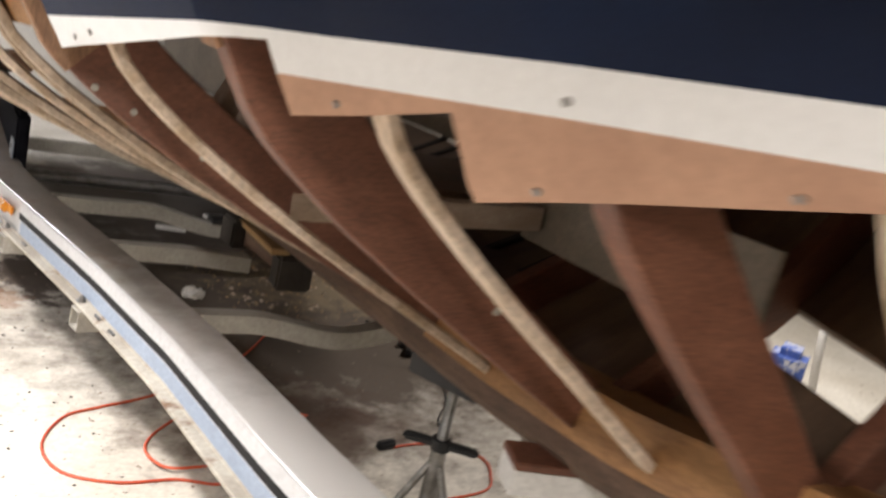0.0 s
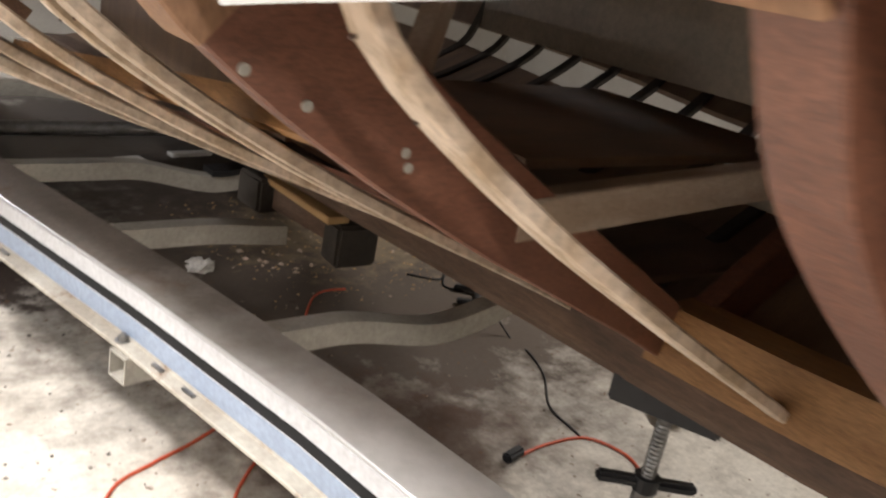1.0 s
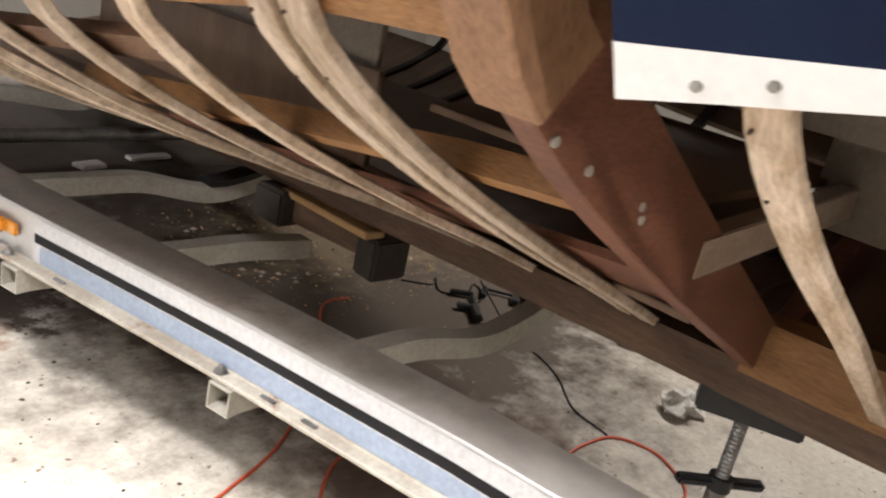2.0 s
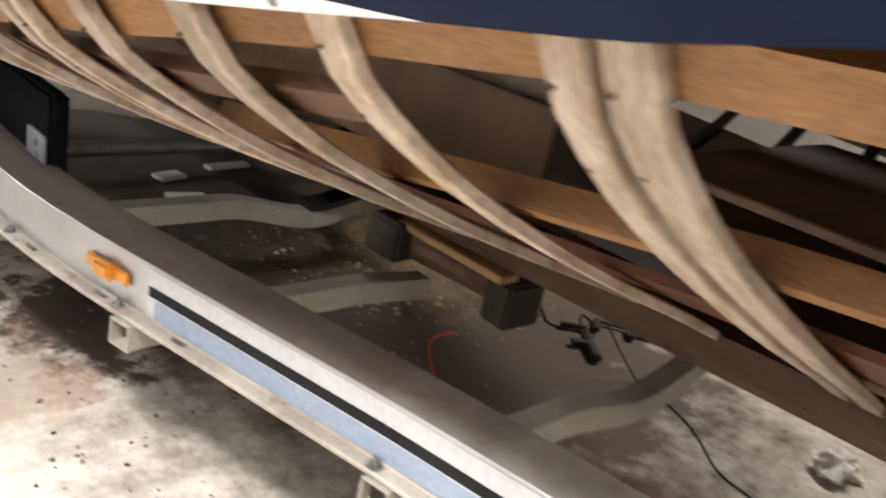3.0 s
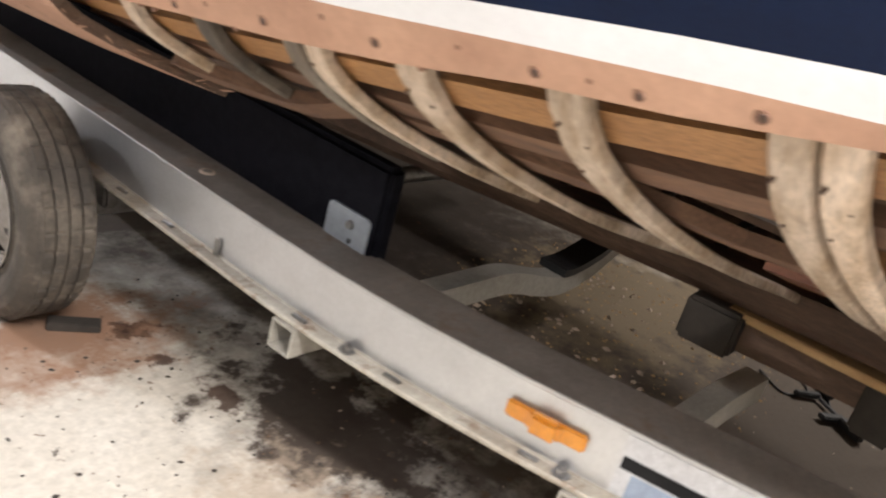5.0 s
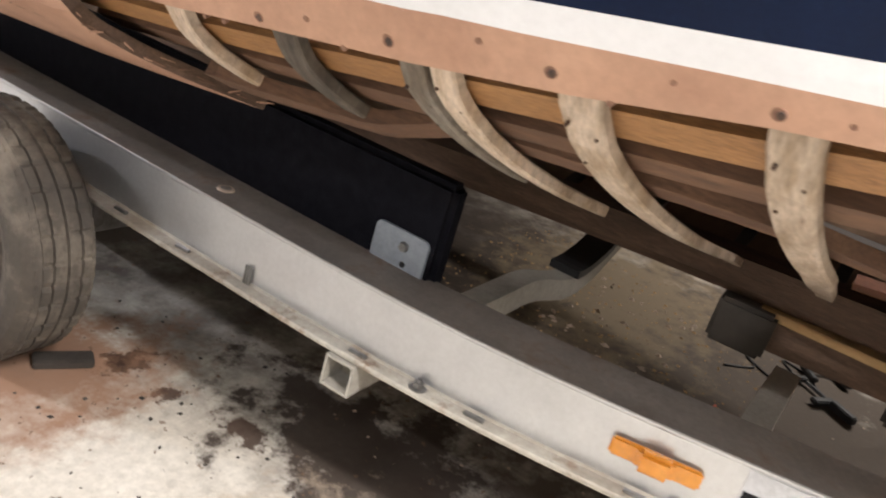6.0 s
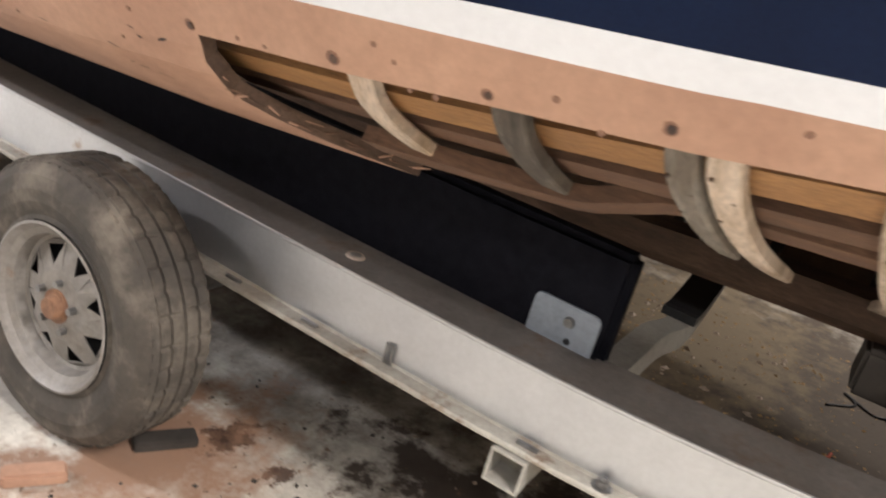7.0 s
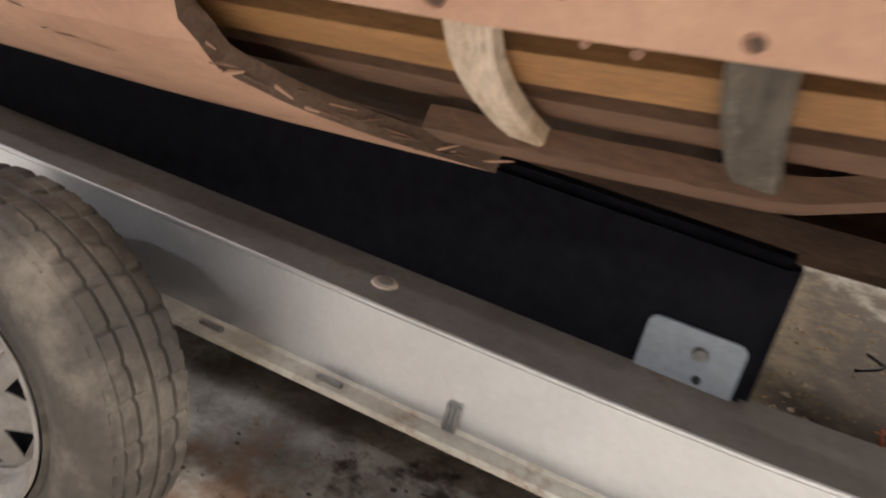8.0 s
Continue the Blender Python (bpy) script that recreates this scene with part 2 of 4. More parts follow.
# ---- builders ----
def mesh_object(name, bm, mats, parent=None, label="", smooth=False):
    me = bpy.data.meshes.new(name)
    bmesh.ops.recalc_face_normals(bm, faces=bm.faces)
    bm.to_mesh(me)
    bm.free()
    for m in mats if isinstance(mats, (list, tuple)) else (mats,):
        me.materials.append(m)
    if smooth:
        for p in me.polygons:
            p.use_smooth = True
    ob = new(name, me)
    if parent:
        ob.parent = parent
    if label:
        tagged(ob, label)
    return ob


def part(name, bm, mat, parent, label="", smooth=False):
    return mesh_object(name, bm, mat, parent, label, smooth)


def thing(name, label, category, group="", at=(0, 0, 0)):
    ob = new(name)
    ob.empty_display_size = 0.05
    ob.location = at
    return tagged(ob, label, category, group)


def box(bm, c, size, rot=None, bevel=0.003):
    r = bmesh.ops.create_cube(bm, size=1)
    vs = r["verts"]
    bmesh.ops.scale(bm, vec=size, verts=vs)
    if bevel:
        es = list({e for v in vs for e in v.link_edges})
        q = bmesh.ops.bevel(bm, geom=es, offset=bevel, segments=2, affect="EDGES", clamp_overlap=True)
        vs = list({v for f in q["faces"] for v in f.verts} | {v for v in vs if v.is_valid})
    if rot is not None:
        bmesh.ops.transform(bm, matrix=rot, verts=vs)
    bmesh.ops.translate(bm, vec=c, verts=vs)
    return vs


def boxed(c, size, rot=None, bevel=0.003):
    bm = bmesh.new()
    box(bm, c, size, rot, bevel)
    return bm


def cyl(bm, a, b, r0, r1=None, n=16):
    a, b = Vector(a), Vector(b)
    d = b - a
    q = bmesh.ops.create_cone(bm, cap_ends=True, segments=n, radius1=r0, radius2=r0 if r1 is None else r1, depth=d.length)
    m = Matrix.Translation((a + b) / 2) @ d.to_track_quat("Z", "Y").to_matrix().to_4x4()
    bmesh.ops.transform(bm, matrix=m, verts=q["verts"])
    return q["verts"]


def sweep(rings, closed=True, caps=True):
    """A bmesh through rings of points, each ring a closed outline."""
    bm = bmesh.new()
    rows = [[bm.verts.new(p) for p in ring] for ring in rings]
    n = len(rows[0])
    for a, b in zip(rows, rows[1:]):
        for i in range(n if closed else n - 1):
            k = (i + 1) % n
            bm.faces.new((a[i], a[k], b[k], b[i]))
    if caps and closed:
        bm.faces.new(rows[0][::-1])
        bm.faces.new(rows[-1])
    return bm


def tube(points, r, n=8, steps=6):
    """A round cord through points, smoothed."""
    pts = [Vector(p) for p in points]
    path = []
    for i in range(len(pts) - 1):
        p0, p1, p2, p3 = pts[max(i - 1, 0)], pts[i], pts[i + 1], pts[min(i + 2, len(pts) - 1)]
        for s in range(steps):
            t = s / steps
            path.append(0.5 * (2 * p1 + (p2 - p0) * t + (2 * p0 - 5 * p1 + 4 * p2 - p3) * t * t + (3 * p1 - p0 - 3 * p2 + p3) * t ** 3))
    path.append(pts[-1])
    rings = []
    for i, p in enumerate(path):
        d = (path[min(i + 1, len(path) - 1)] - path[max(i - 1, 0)]).normalized()
        side = d.cross(Vector((0, 0, 1)))
        side = side.normalized() if side.length > 1e-4 else Vector((1, 0, 0))
        up = side.cross(d)
        rings.append([p + r * (math.cos(a) * side + math.sin(a) * up) for a in [2 * math.pi * k / n for k in range(n)]])
    return sweep(rings)


# ---- room ----
FZ = -0.004


def room():
    x0, x1, y0, y1, h = -3.2, 9.0, -5.0, 9.5, 2.75
    bm = bmesh.new()
    bmesh.ops.create_grid(bm, x_segments=2, y_segments=2, size=0.5)
    bmesh.ops.scale(bm, vec=(x1 - x0, y1 - y0, 1), verts=bm.verts)
    bmesh.ops.translate(bm, vec=((x0 + x1) / 2, (y0 + y1) / 2, 0), verts=bm.verts)
    q = bmesh.ops.extrude_face_region(bm, geom=bm.faces[:])
    bmesh.ops.translate(bm, vec=(0, 0, -0.12), verts=[v for v in q["geom"] if isinstance(v, bmesh.types.BMVert)])
    tagged(mesh_object("floor", bm, M_FLOOR), "pale concrete workshop floor, oil-stained and dusty, painted darker in the boat's shade", "floor", kind="structure")
    t = 0.12
    for n, c, sz in (("wall_west", (x0 - t / 2, (y0 + y1) / 2, h / 2), (t, y1 - y0, h)), ("wall_east", (x1 + t / 2, (y0 + y1) / 2, h / 2), (t, y1 - y0, h)),
                     ("wall_south", ((x0 + x1) / 2, y0 - t / 2, h / 2), (x1 - x0 + 2 * t, t, h)), ("wall_north", ((x0 + x1) / 2, y1 + t / 2, h / 2), (x1 - x0 + 2 * t, t, h))):
        tagged(mesh_object(n, boxed(c, sz, bevel=0), M_WALL), "plain painted workshop wall", "wall", kind="structure")
    tagged(mesh_object("ceiling", boxed(((x0 + x1) / 2, (y0 + y1) / 2, h + 0.06), (x1 - x0, y1 - y0, 0.12), bevel=0), M_WALL), "plain pale workshop ceiling", "ceiling", kind="structure")


room()

# ---- hull form ----
CX = 2.2
YS = [-0.9, -0.5, 0.0, 0.45, 0.784, 1.0, 1.4, 1.65, 1.95, 2.447, 2.669, 2.9, 3.165, 3.433, 3.695, 3.905, 4.185, 4.414, 5.0, 6.0, 7.0]
XE = [2.16, 2.02, 1.74, 1.50, 1.33, 1.20, 1.04, 0.94, 0.87, 0.83, 0.765, 0.73, 0.70, 0.679, 0.672, 0.668, 0.657, 0.648, 0.66, 0.72, 0.80]
ZE = [1.62, 1.60, 1.52, 1.47, 1.465, 1.44, 1.455, 1.465, 1.455, 1.383, 1.342, 1.30, 1.258, 1.219, 1.182, 1.151, 1.113, 1.084, 1.02, 0.93, 0.85]
KEEL_Y, KEEL_Z = [-0.9, -0.5, 0.0, 0.78, 1.3, 2.0, 3.0, 3.9, 4.8, 7.0], [1.3, 1.1, 0.90, 0.76, 0.72, 0.70, 0.66, 0.62, 0.56, 0.45]
BEND_Y, BEND_K = [0.4, 0.8, 1.4, 2.0, 2.4, 3.2, 3.9, 4.4, 7.0], [0.15, 0.20, 0.27, 0.35, 0.40, 0.42, 0.44, 0.45, 0.45]
US = [0.0, 0.02, 0.05, 0.09, 0.14, 0.2, 0.28, 0.37, 0.47, 0.58, 0.7, 0.82, 0.92, 1.0]


def section(y, top=0.75, side=1):
    """The hull's outline at the station y, from above the edge down to the keel: (x, z) points."""
    xe, ze, zk, k = (float(np.interp(y, a, b)) for a, b in ((YS, XE), (YS, ZE), (KEEL_Y, KEEL_Z), (BEND_Y, BEND_K)))
    pts = []
    for d in (top, top * 0.75, top * 0.5, 0.28, 0.2, 0.14, 0.09, 0.05, 0.02):
        pts.append((xe - 0.62 * d + 0.45 * d * d, ze + d))
    for u in US:
        v = (1 - u) - k * math.sqrt(u) * (1 - u) ** 1.5
        pts.append((xe + u * (CX - xe), zk + v * (ze - zk)))
    if side < 0:
        pts = [(2 * CX - x, z) for x, z in pts]
    return pts


def station(y, side=1):
    """Length along the section (0 at the edge, growing downwards) against x, z and the outward normal."""
    pts = section(y, side=side)
    e = 9
    p = np.array(pts)
    seg = np.r_[0, np.cumsum(np.hypot(*np.diff(p, axis=0).T))]
    seg -= seg[e]
    t = np.gradient(p, axis=0)
    t /= np.linalg.norm(t, axis=1)[:, None]
    nrm = np.c_[t[:, 1], -t[:, 0]] * side
    return p, seg, nrm


def on_hull(y, s, off=0.0, side=1):
    p, seg, nrm = station(y, side)
    x, z = np.interp(s, seg, p[:, 0]), np.interp(s, seg, p[:, 1])
    nx, nz = np.interp(s, seg, nrm[:, 0]), np.interp(s, seg, nrm[:, 1])
    return Vector((x + nx * off, y, z + nz * off))


def s_of_z(y, z):
    p, seg, _ = station(y)
    return float(np.interp(-z, -p[:, 1], seg))


def s_of_u(y, u):
    p, seg, _ = station(y)
    xe = float(np.interp(y, YS, XE))
    return float(np.interp(xe + u * (CX - xe), p[9:, 0], seg[9:]))


PLANK = 0.030
LOWER = [0.05 * k for k in range(1, 21)]
# heights of the painted lines on the planks' outer face: bow strakes, then the long topside
BOW_Y, BOW_Z = [-1.0, 0.0, 0.43, 0.9, 1.55], [1.74, 1.60, 1.56, 1.513, 1.43]
TOP_Y, TOP_Z = [1.5, 2.0, 2.19, 2.34, 2.47, 2.63, 2.8, 3.07, 3.26, 3.48, 3.73, 3.96, 4.145, 5.0, 7.0], [1.38, 1.42, 1.432, 1.424, 1.416, 1.403, 1.386, 1.363, 1.343, 1.314, 1.283, 1.262, 1.246, 1.165, 0.98]
WHITE_Y, WHITE_Z = [1.5, 2.5, 2.74, 2.914, 3.06, 3.2, 3.46, 3.725, 3.868, 3.923, 4.166, 4.406, 5.0, 7.0], [1.30, 1.338, 1.344, 1.332, 1.319, 1.306, 1.277, 1.244, 1.229, 1.221, 1.199, 1.178, 1.118, 0.93]
LOW_Y, LOW_Z = [1.52, 1.765, 1.958, 2.19, 2.44, 2.582, 2.74, 2.96, 3.04, 3.25, 3.424, 3.68, 3.92, 4.17, 4.36, 4.61, 4.8], [1.556, 1.508, 1.466, 1.432, 1.391, 1.369, 1.342, 1.307, 1.294, 1.257, 1.234, 1.186, 1.150, 1.121, 1.097, 1.072, 1.05]


def s_of_outer(y, z):
    p, seg, nrm = station(y)
    return float(np.interp(-z, -(p[:14, 1] + PLANK * nrm[:14, 1]), seg[:14]))


def band(y):
    """The white band's upper and lower line at y, along the section."""
    if y < 1.5215:
        b = s_of_z(y, float(np.interp(y, BOW_Y, BOW_Z)))
        return b - 0.070, b
    return s_of_outer(y, float(np.interp(y, TOP_Y, TOP_Z))), s_of_outer(y, float(np.interp(y, WHITE_Y, WHITE_Z)))


def planking(name, y0, y1, lower, parent, label="", raw=M_BILGE, upper=-0.78, step=0.06, ragged=0.0, slant=0.0, side=1):
    """Painted planks on the frames from s=upper down to lower(y): navy, white band, antifouling."""
    n = max(2, round((y1 - y0) / step))
    ys = [y0 + (y1 - y0) * i / n for i in range(n + 1)]
    bm = bmesh.new()
    outer, inner = [], []
    for j, y in enumerate(ys):
        lo = lower(y) + (ragged * (noise.noise((y * 23, 0.3, 1.7)) + 0.6 * noise.noise((y * 70, 3.1, 0.2))) if ragged else 0)
        w, b = band(y)
        rows = [upper + (w - upper) * f for f in (0, 0.25, 0.5, 0.7, 0.85, 0.94, 1)] + [w + (b - w) * 0.5, b] + [b + (lo - b) * f for f in LOWER]
        rows = [min(r, lo) for r in rows]
        sh = slant * (j == 0)
        tear = (lambda r: sh * 3.2 * max(0, r) ** 2.5 + (0.014 * noise.noise((r * 30, 1.3, 0)) + 0.010 * noise.noise((r * 90, 7.1, 0)) if slant and r > 0 else 0)) if j == 0 else (lambda r: 0)
        outer.append([bm.verts.new(on_hull(y + tear(r), r, PLANK, side)) for r in rows])
        inner.append([bm.verts.new(on_hull(y + tear(r), r, 0.001, side)) for r in rows])
    m = len(outer[0])
    mats = [0] * 6 + [1] * 2 + [2] * len(LOWER)
    for a, b, c, d in zip(outer, outer[1:], inner, inner[1:]):
        for i in range(m - 1):
            if (a[i].co - a[i + 1].co).length + (b[i].co - b[i + 1].co).length < 1e-6:
                continue
            bm.faces.new((a[i], b[i], b[i + 1], a[i + 1])).material_index = mats[i]
            bm.faces.new((c[i], c[i + 1], d[i + 1], d[i])).material_index = 3
        bm.faces.new((a[-1], b[-1], d[-1], c[-1])).material_index = 3 if ragged else 2
        bm.faces.new((a[0], c[0], d[0], b[0])).material_index = 0
    for o, q in ((outer[0], inner[0]), (outer[-1], inner[-1])):
        for i in range(m - 1):
            if (o[i].co - o[i + 1].co).length > 1e-6:
                bm.faces.new((o[i], o[i + 1], q[i + 1], q[i])).material_index = 3 if slant else mats[i]
    bmesh.ops.remove_doubles(bm, verts=bm.verts, dist=1e-6)
    return mesh_object(name, bm, [M_NAVY, M_WHITE, M_SALMON, raw], parent, label, smooth=False)


boat = thing("wooden_boat", "old wooden boat with navy topsides, lower planks removed from its ribs", "boat", at=(0, 0, 0))


def edge(y):
    return s_of_outer(y, float(np.interp(y, LOW_Y, LOW_Z)))


def edge_a(y):
    return s_of_z(y, float(np.interp(y, [0.9, 1.2, 1.53], [1.56, 1.50, 1.435])))


def edge_b(y):
    return s_of_z(y, float(np.interp(y, [0.1, 0.35, 0.6, 0.75, 0.9], [1.64, 1.58, 1.528, 1.488, 1.449])))


def edge_c(y):
    return s_of_z(y, float(np.interp(y, [-0.6, -0.2, 0.13, 0.33, 0.62], [1.69, 1.62, 1.545, 1.488, 1.406])))


planking("topside_planking", 1.523, 4.69, edge, boat, "navy topside with white boot stripe and salmon antifouling")
planking("bow_strake", 0.885, 1.52, edge_a, boat)
planking("bow_strake", 0.605, 0.885, edge_b, boat)
planking("bow_strake", -0.75, 0.605, edge_c, boat)
planking("quarter_planking", 4.69, 7.0, lambda y: 0.345 + 0.02 * math.sin(y * 3), boat, "salmon bottom planking, torn edge", M_OLD, ragged=0.016, slant=-1.0)


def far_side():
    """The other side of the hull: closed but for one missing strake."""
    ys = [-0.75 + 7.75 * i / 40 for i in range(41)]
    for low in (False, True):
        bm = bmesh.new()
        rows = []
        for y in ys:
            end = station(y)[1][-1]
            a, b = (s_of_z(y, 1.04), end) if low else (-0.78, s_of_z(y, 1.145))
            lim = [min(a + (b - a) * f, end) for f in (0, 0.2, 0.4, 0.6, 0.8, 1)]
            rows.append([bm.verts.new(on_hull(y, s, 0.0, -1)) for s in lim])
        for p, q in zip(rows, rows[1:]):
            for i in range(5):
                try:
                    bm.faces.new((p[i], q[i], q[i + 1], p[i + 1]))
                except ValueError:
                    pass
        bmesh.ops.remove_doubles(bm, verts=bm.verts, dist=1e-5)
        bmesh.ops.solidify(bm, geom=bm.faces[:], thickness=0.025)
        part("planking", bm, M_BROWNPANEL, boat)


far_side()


def rib(y, width, mat, s0=-0.35, u1=0.98, thick=0.026, depth=None, off=0.0, side=1, name="rib", lean=-0.10, end=None):
    end = end or s_of_u(y, u1)
    n = 26
    rings = []
    for i in range(n + 1):
        f = i / n
        s = s0 + (end - s0) * f
        yy = y + lean * min(s, 0.6)
        a, b = on_hull(y, s, off, side), on_hull(y, s, off - (depth(f) if depth else thick), side)
        a.y = b.y = yy
        w = width * (1 - 0.25 * f * (depth is None)) / 2
        wob = 0.003 * noise.noise((y * 7, f * 9, 0))
        dy = Vector((0, 1, 0))
        c = 0.004
        d = (a - b).normalized() * c
        rings.append([a - dy * (w - c), a + dy * (w - c), a + dy * w - d, b + dy * w + d, b + dy * (w - c), b - dy * (w - c), b - dy * w + d, a - dy * w - d])
        rings[-1] = [p + Vector((wob, wob, 0)) for p in rings[-1]]
    return part(name, sweep(rings), mat, boat)


RIBS = ((4.402, 0.056, M_RIB), (4.165, 0.064, M_RIBDARK), (3.935, 0.050, M_RIBGREY), (3.882, 0.050, M_RIB), (3.675, 0.070, M_RIB), (3.412, 0.068, M_RIB), (3.140, 0.054, M_RIB), (3.084, 0.054, M_RIB),
        (2.875, 0.072, M_RIB), (2.628, 0.088, M_RIB), (2.388, 0.072, M_RIB), (2.048, 0.060, M_RIB), (1.978, 0.068, M_RIB), (1.388, 0.058, M_RIB), (0.766, 0.058, M_RIB), (0.12, 0.07, M_RIB))
BROKEN = {4.402: 0.29, 4.165: 0.32, 3.935: 0.46, 3.882: 0.80}
for y, w, m in RIBS:
    rib(y, w, m, end=BROKEN.get(y))
# far-side ribs: the cabin's shade is put into their dark colour
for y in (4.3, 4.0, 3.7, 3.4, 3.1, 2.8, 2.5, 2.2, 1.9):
    rib(y, 0.05, M_DARKWOOD_SHADE, side=-1, name="rib")
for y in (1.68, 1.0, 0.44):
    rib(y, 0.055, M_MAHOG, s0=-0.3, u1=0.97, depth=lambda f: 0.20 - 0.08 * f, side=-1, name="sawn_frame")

# sawn frames with doubled lower arms
for y, w, s0 in ((1.682, 0.056, 0.05), (1.012, 0.075, -0.5), (0.44, 0.058, -0.5)):
    rib(y, w, M_MAHOG, s0=s0, u1=0.97, depth=lambda f: 0.20 - 0.08 * f, name="sawn_frame", lean=-0.06)
rib(1.69, 0.11, M_FUTTOCK, s0=-0.5, u1=0.062, depth=lambda f: 0.14, off=0.006, name="frame_futtock")
rib(1.03, 0.10, M_FUTTOCK, s0=-0.5, end=-0.085, depth=lambda f: 0.17, off=0.006, name="frame_futtock")


def stringer(name, s_fn, height, off, depth, mat, y0, y1):
    n = 40
    rings = []
    for i in range(n + 1):
        y = y0 + (y1 - y0) * i / n
        s = s_fn(y)
        out = off(y) if callable(off) else off
        a, b = on_hull(y, s, out), on_hull(y, s + height, out)
        c, d = on_hull(y, s + height, out - depth), on_hull(y, s, out - depth)
        rings.append([a, b, c, d])
    return part(name, sweep(rings), mat, boat)


stringer("stringer", lambda y: float(np.interp(y, [1.6, 2.6, 3.1, 3.5, 4.5], [-0.02, -0.01, 0.018, 0.036, 0.050])), 0.070, -0.028, 0.04, M_ORANGE, 1.66, 4.80)
stringer("bilge_board", lambda y: 0.165, 0.075, -0.03, 0.03, M_BILGE, 2.45, 4.80)
stringer("bilge_stringer", lambda y: s_of_u(y, 0.27), 0.045, -0.03, 0.055, M_ORANGE, 1.66, 3.1)
strake = ([3.1, 3.27, 3.38, 3.55, 3.7, 3.87, 4.1, 4.5], [0.53, 0.48, 0.37, 0.31, 0.28, 0.25, 0.245, 0.225])
stringer("lower_strake", lambda y: float(np.interp(y, *strake)) + 0.008 * noise.noise((y * 25, 0, 0)), 0.082, lambda y: float(np.interp(y, [3.96, 4.10], [-0.027, 0.012])), 0.029, M_BILGE, 3.12, 4.50)
stringer("bilge_board", lambda y: s_of_u(y, 0.52), 0.32, -0.032, 0.02, M_MAHOG, 1.66, 3.3)


# keel and garboard log
def keel():
    rings = []
    for i in range(41):
        y = -0.6 + 7.4 * i / 40
        z = float(np.interp(y, KEEL_Y, KEEL_Z))
        rings.append([(CX - 0.075, y, z + 0.05), (CX - 0.085, y, z - 0.03), (CX - 0.06, y, z - 0.062), (CX + 0.06, y, z - 0.062), (CX + 0.085, y, z - 0.03), (CX + 0.075, y, z + 0.05)])
    part("keel", sweep(rings), M_OLD, boat)
    rings = []
    for i in range(21):
        y = -0.4 + 2.05 * i / 20
        z = float(np.interp(y, KEEL_Y, KEEL_Z))
        rings.append([(CX - 0.06, y, z + 0.16), (CX - 0.095, y, z + 0.03), (CX + 0.095, y, z + 0.03), (CX + 0.06, y, z + 0.16)])
    part("keelson", sweep(rings), M_ORANGE, boat)


keel()

part("deadwood_block", boxed((2.15, 0.985, 0.640), (0.27, 0.11, 0.070), Matrix.Rotation(-0.35, 4, "Z")), M_PIPE, boat, "white-painted deadwood block")
part("packing_piece", boxed((2.15, 0.985, 0.686), (0.27, 0.12, 0.022), Matrix.Rotation(-0.35, 4, "Z")), M_MAHOG, boat)

# cabin furniture panels seen between the ribs
part("cabin_panel", boxed((1.75, 3.35, 1.38), (0.02, 1.3, 0.34)), M_BEIGE, boat, "cream cabin panel")
part("cabin_panel", boxed((2.25, 1.95, 1.47), (0.02, 1.2, 0.30)), M_BEIGE, boat, "cream cabin panel")
part("cabin_panel", boxed((2.45, 1.25, 1.20), (0.02, 0.95, 0.26)), M_BEIGE, boat, "cream cabin panel")
part("berth_board", boxed((2.15, 2.05, 1.185), (1.0, 0.70, 0.02)), M_BROWNPANEL, boat)
part("berth_front", boxed((1.72, 3.45, 1.08), (0.02, 1.6, 0.26)), M_BROWNPANEL, boat)
part("cabin_sole", boxed((2.45, 3.2, 0.90), (1.2, 3.0, 0.02)), M_BROWNPANEL, boat)
part("floor_timber", boxed((2.0, 1.64, 1.135), (0.85, 0.05, 0.08), Matrix.Rotation(radians(-3), 4, "Y")), M_PALE, boat, "pale softwood floor timber")
part("brace", boxed(Vector((1.36, 1.70, 1.27)) + 0.27 * Vector((0.48, 0.36, 0.80)), (0.03, 0.085, 0.56), Vector((0.48, 0.36, 0.80)).to_track_quat("Z", "Y").to_matrix().to_4x4()), M_PALE, boat, "grey-painted brace")
part("deck", boxed((2.2, 3.1, 1.98), (3.0, 7.0, 0.03)), M_BROWNPANEL, boat)


# fastenings along the plank edges
def bung(y, s, r=0.008, mat=M_BRASS, off=PLANK + 0.001):
    a, b = on_hull(y, s, off - 0.006), on_hull(y, s, off + 0.002)
    bm = bmesh.new()
    cyl(bm, a, b, r, r * 0.85, 10)
    part("fastening", bm, mat, boat)


rnd = random.Random(4)
# large rusty heads along the lowest whole plank: place along the hull, height, radius
for y, z, r in ((4.70, 1.075, 0.009), (4.41, 1.110, 0.010), (4.17, 1.136, 0.008), (3.938, 1.172, 0.009), (3.696, 1.208, 0.008), (3.43, 1.250, 0.008), (3.296, 1.266, 0.0075), (3.16, 1.288, 0.0085)):
    bung(y, s_of_outer(y, z), r * 0.8)
    bung(y + 0.003, s_of_outer(y, z), r * 1.35, M_STAIN, PLANK - 0.0012)
for y, z in ((4.60, 1.083), (4.545, 1.086), (4.34, 1.150), (4.31, 1.135), (4.29, 1.103), (4.25, 1.106), (4.08, 1.160), (4.02, 1.137), (3.80, 1.215), (3.55, 1.245), (3.62, 1.195), (3.36, 1.262), (4.9, 1.0), (5.1, 1.02), (5.25, 0.95), (4.85, 1.06)):
    bung(y, s_of_outer(y, z), 0.0045 + 0.002 * rnd.random(), M_STAIN, PLANK - 0.0012)
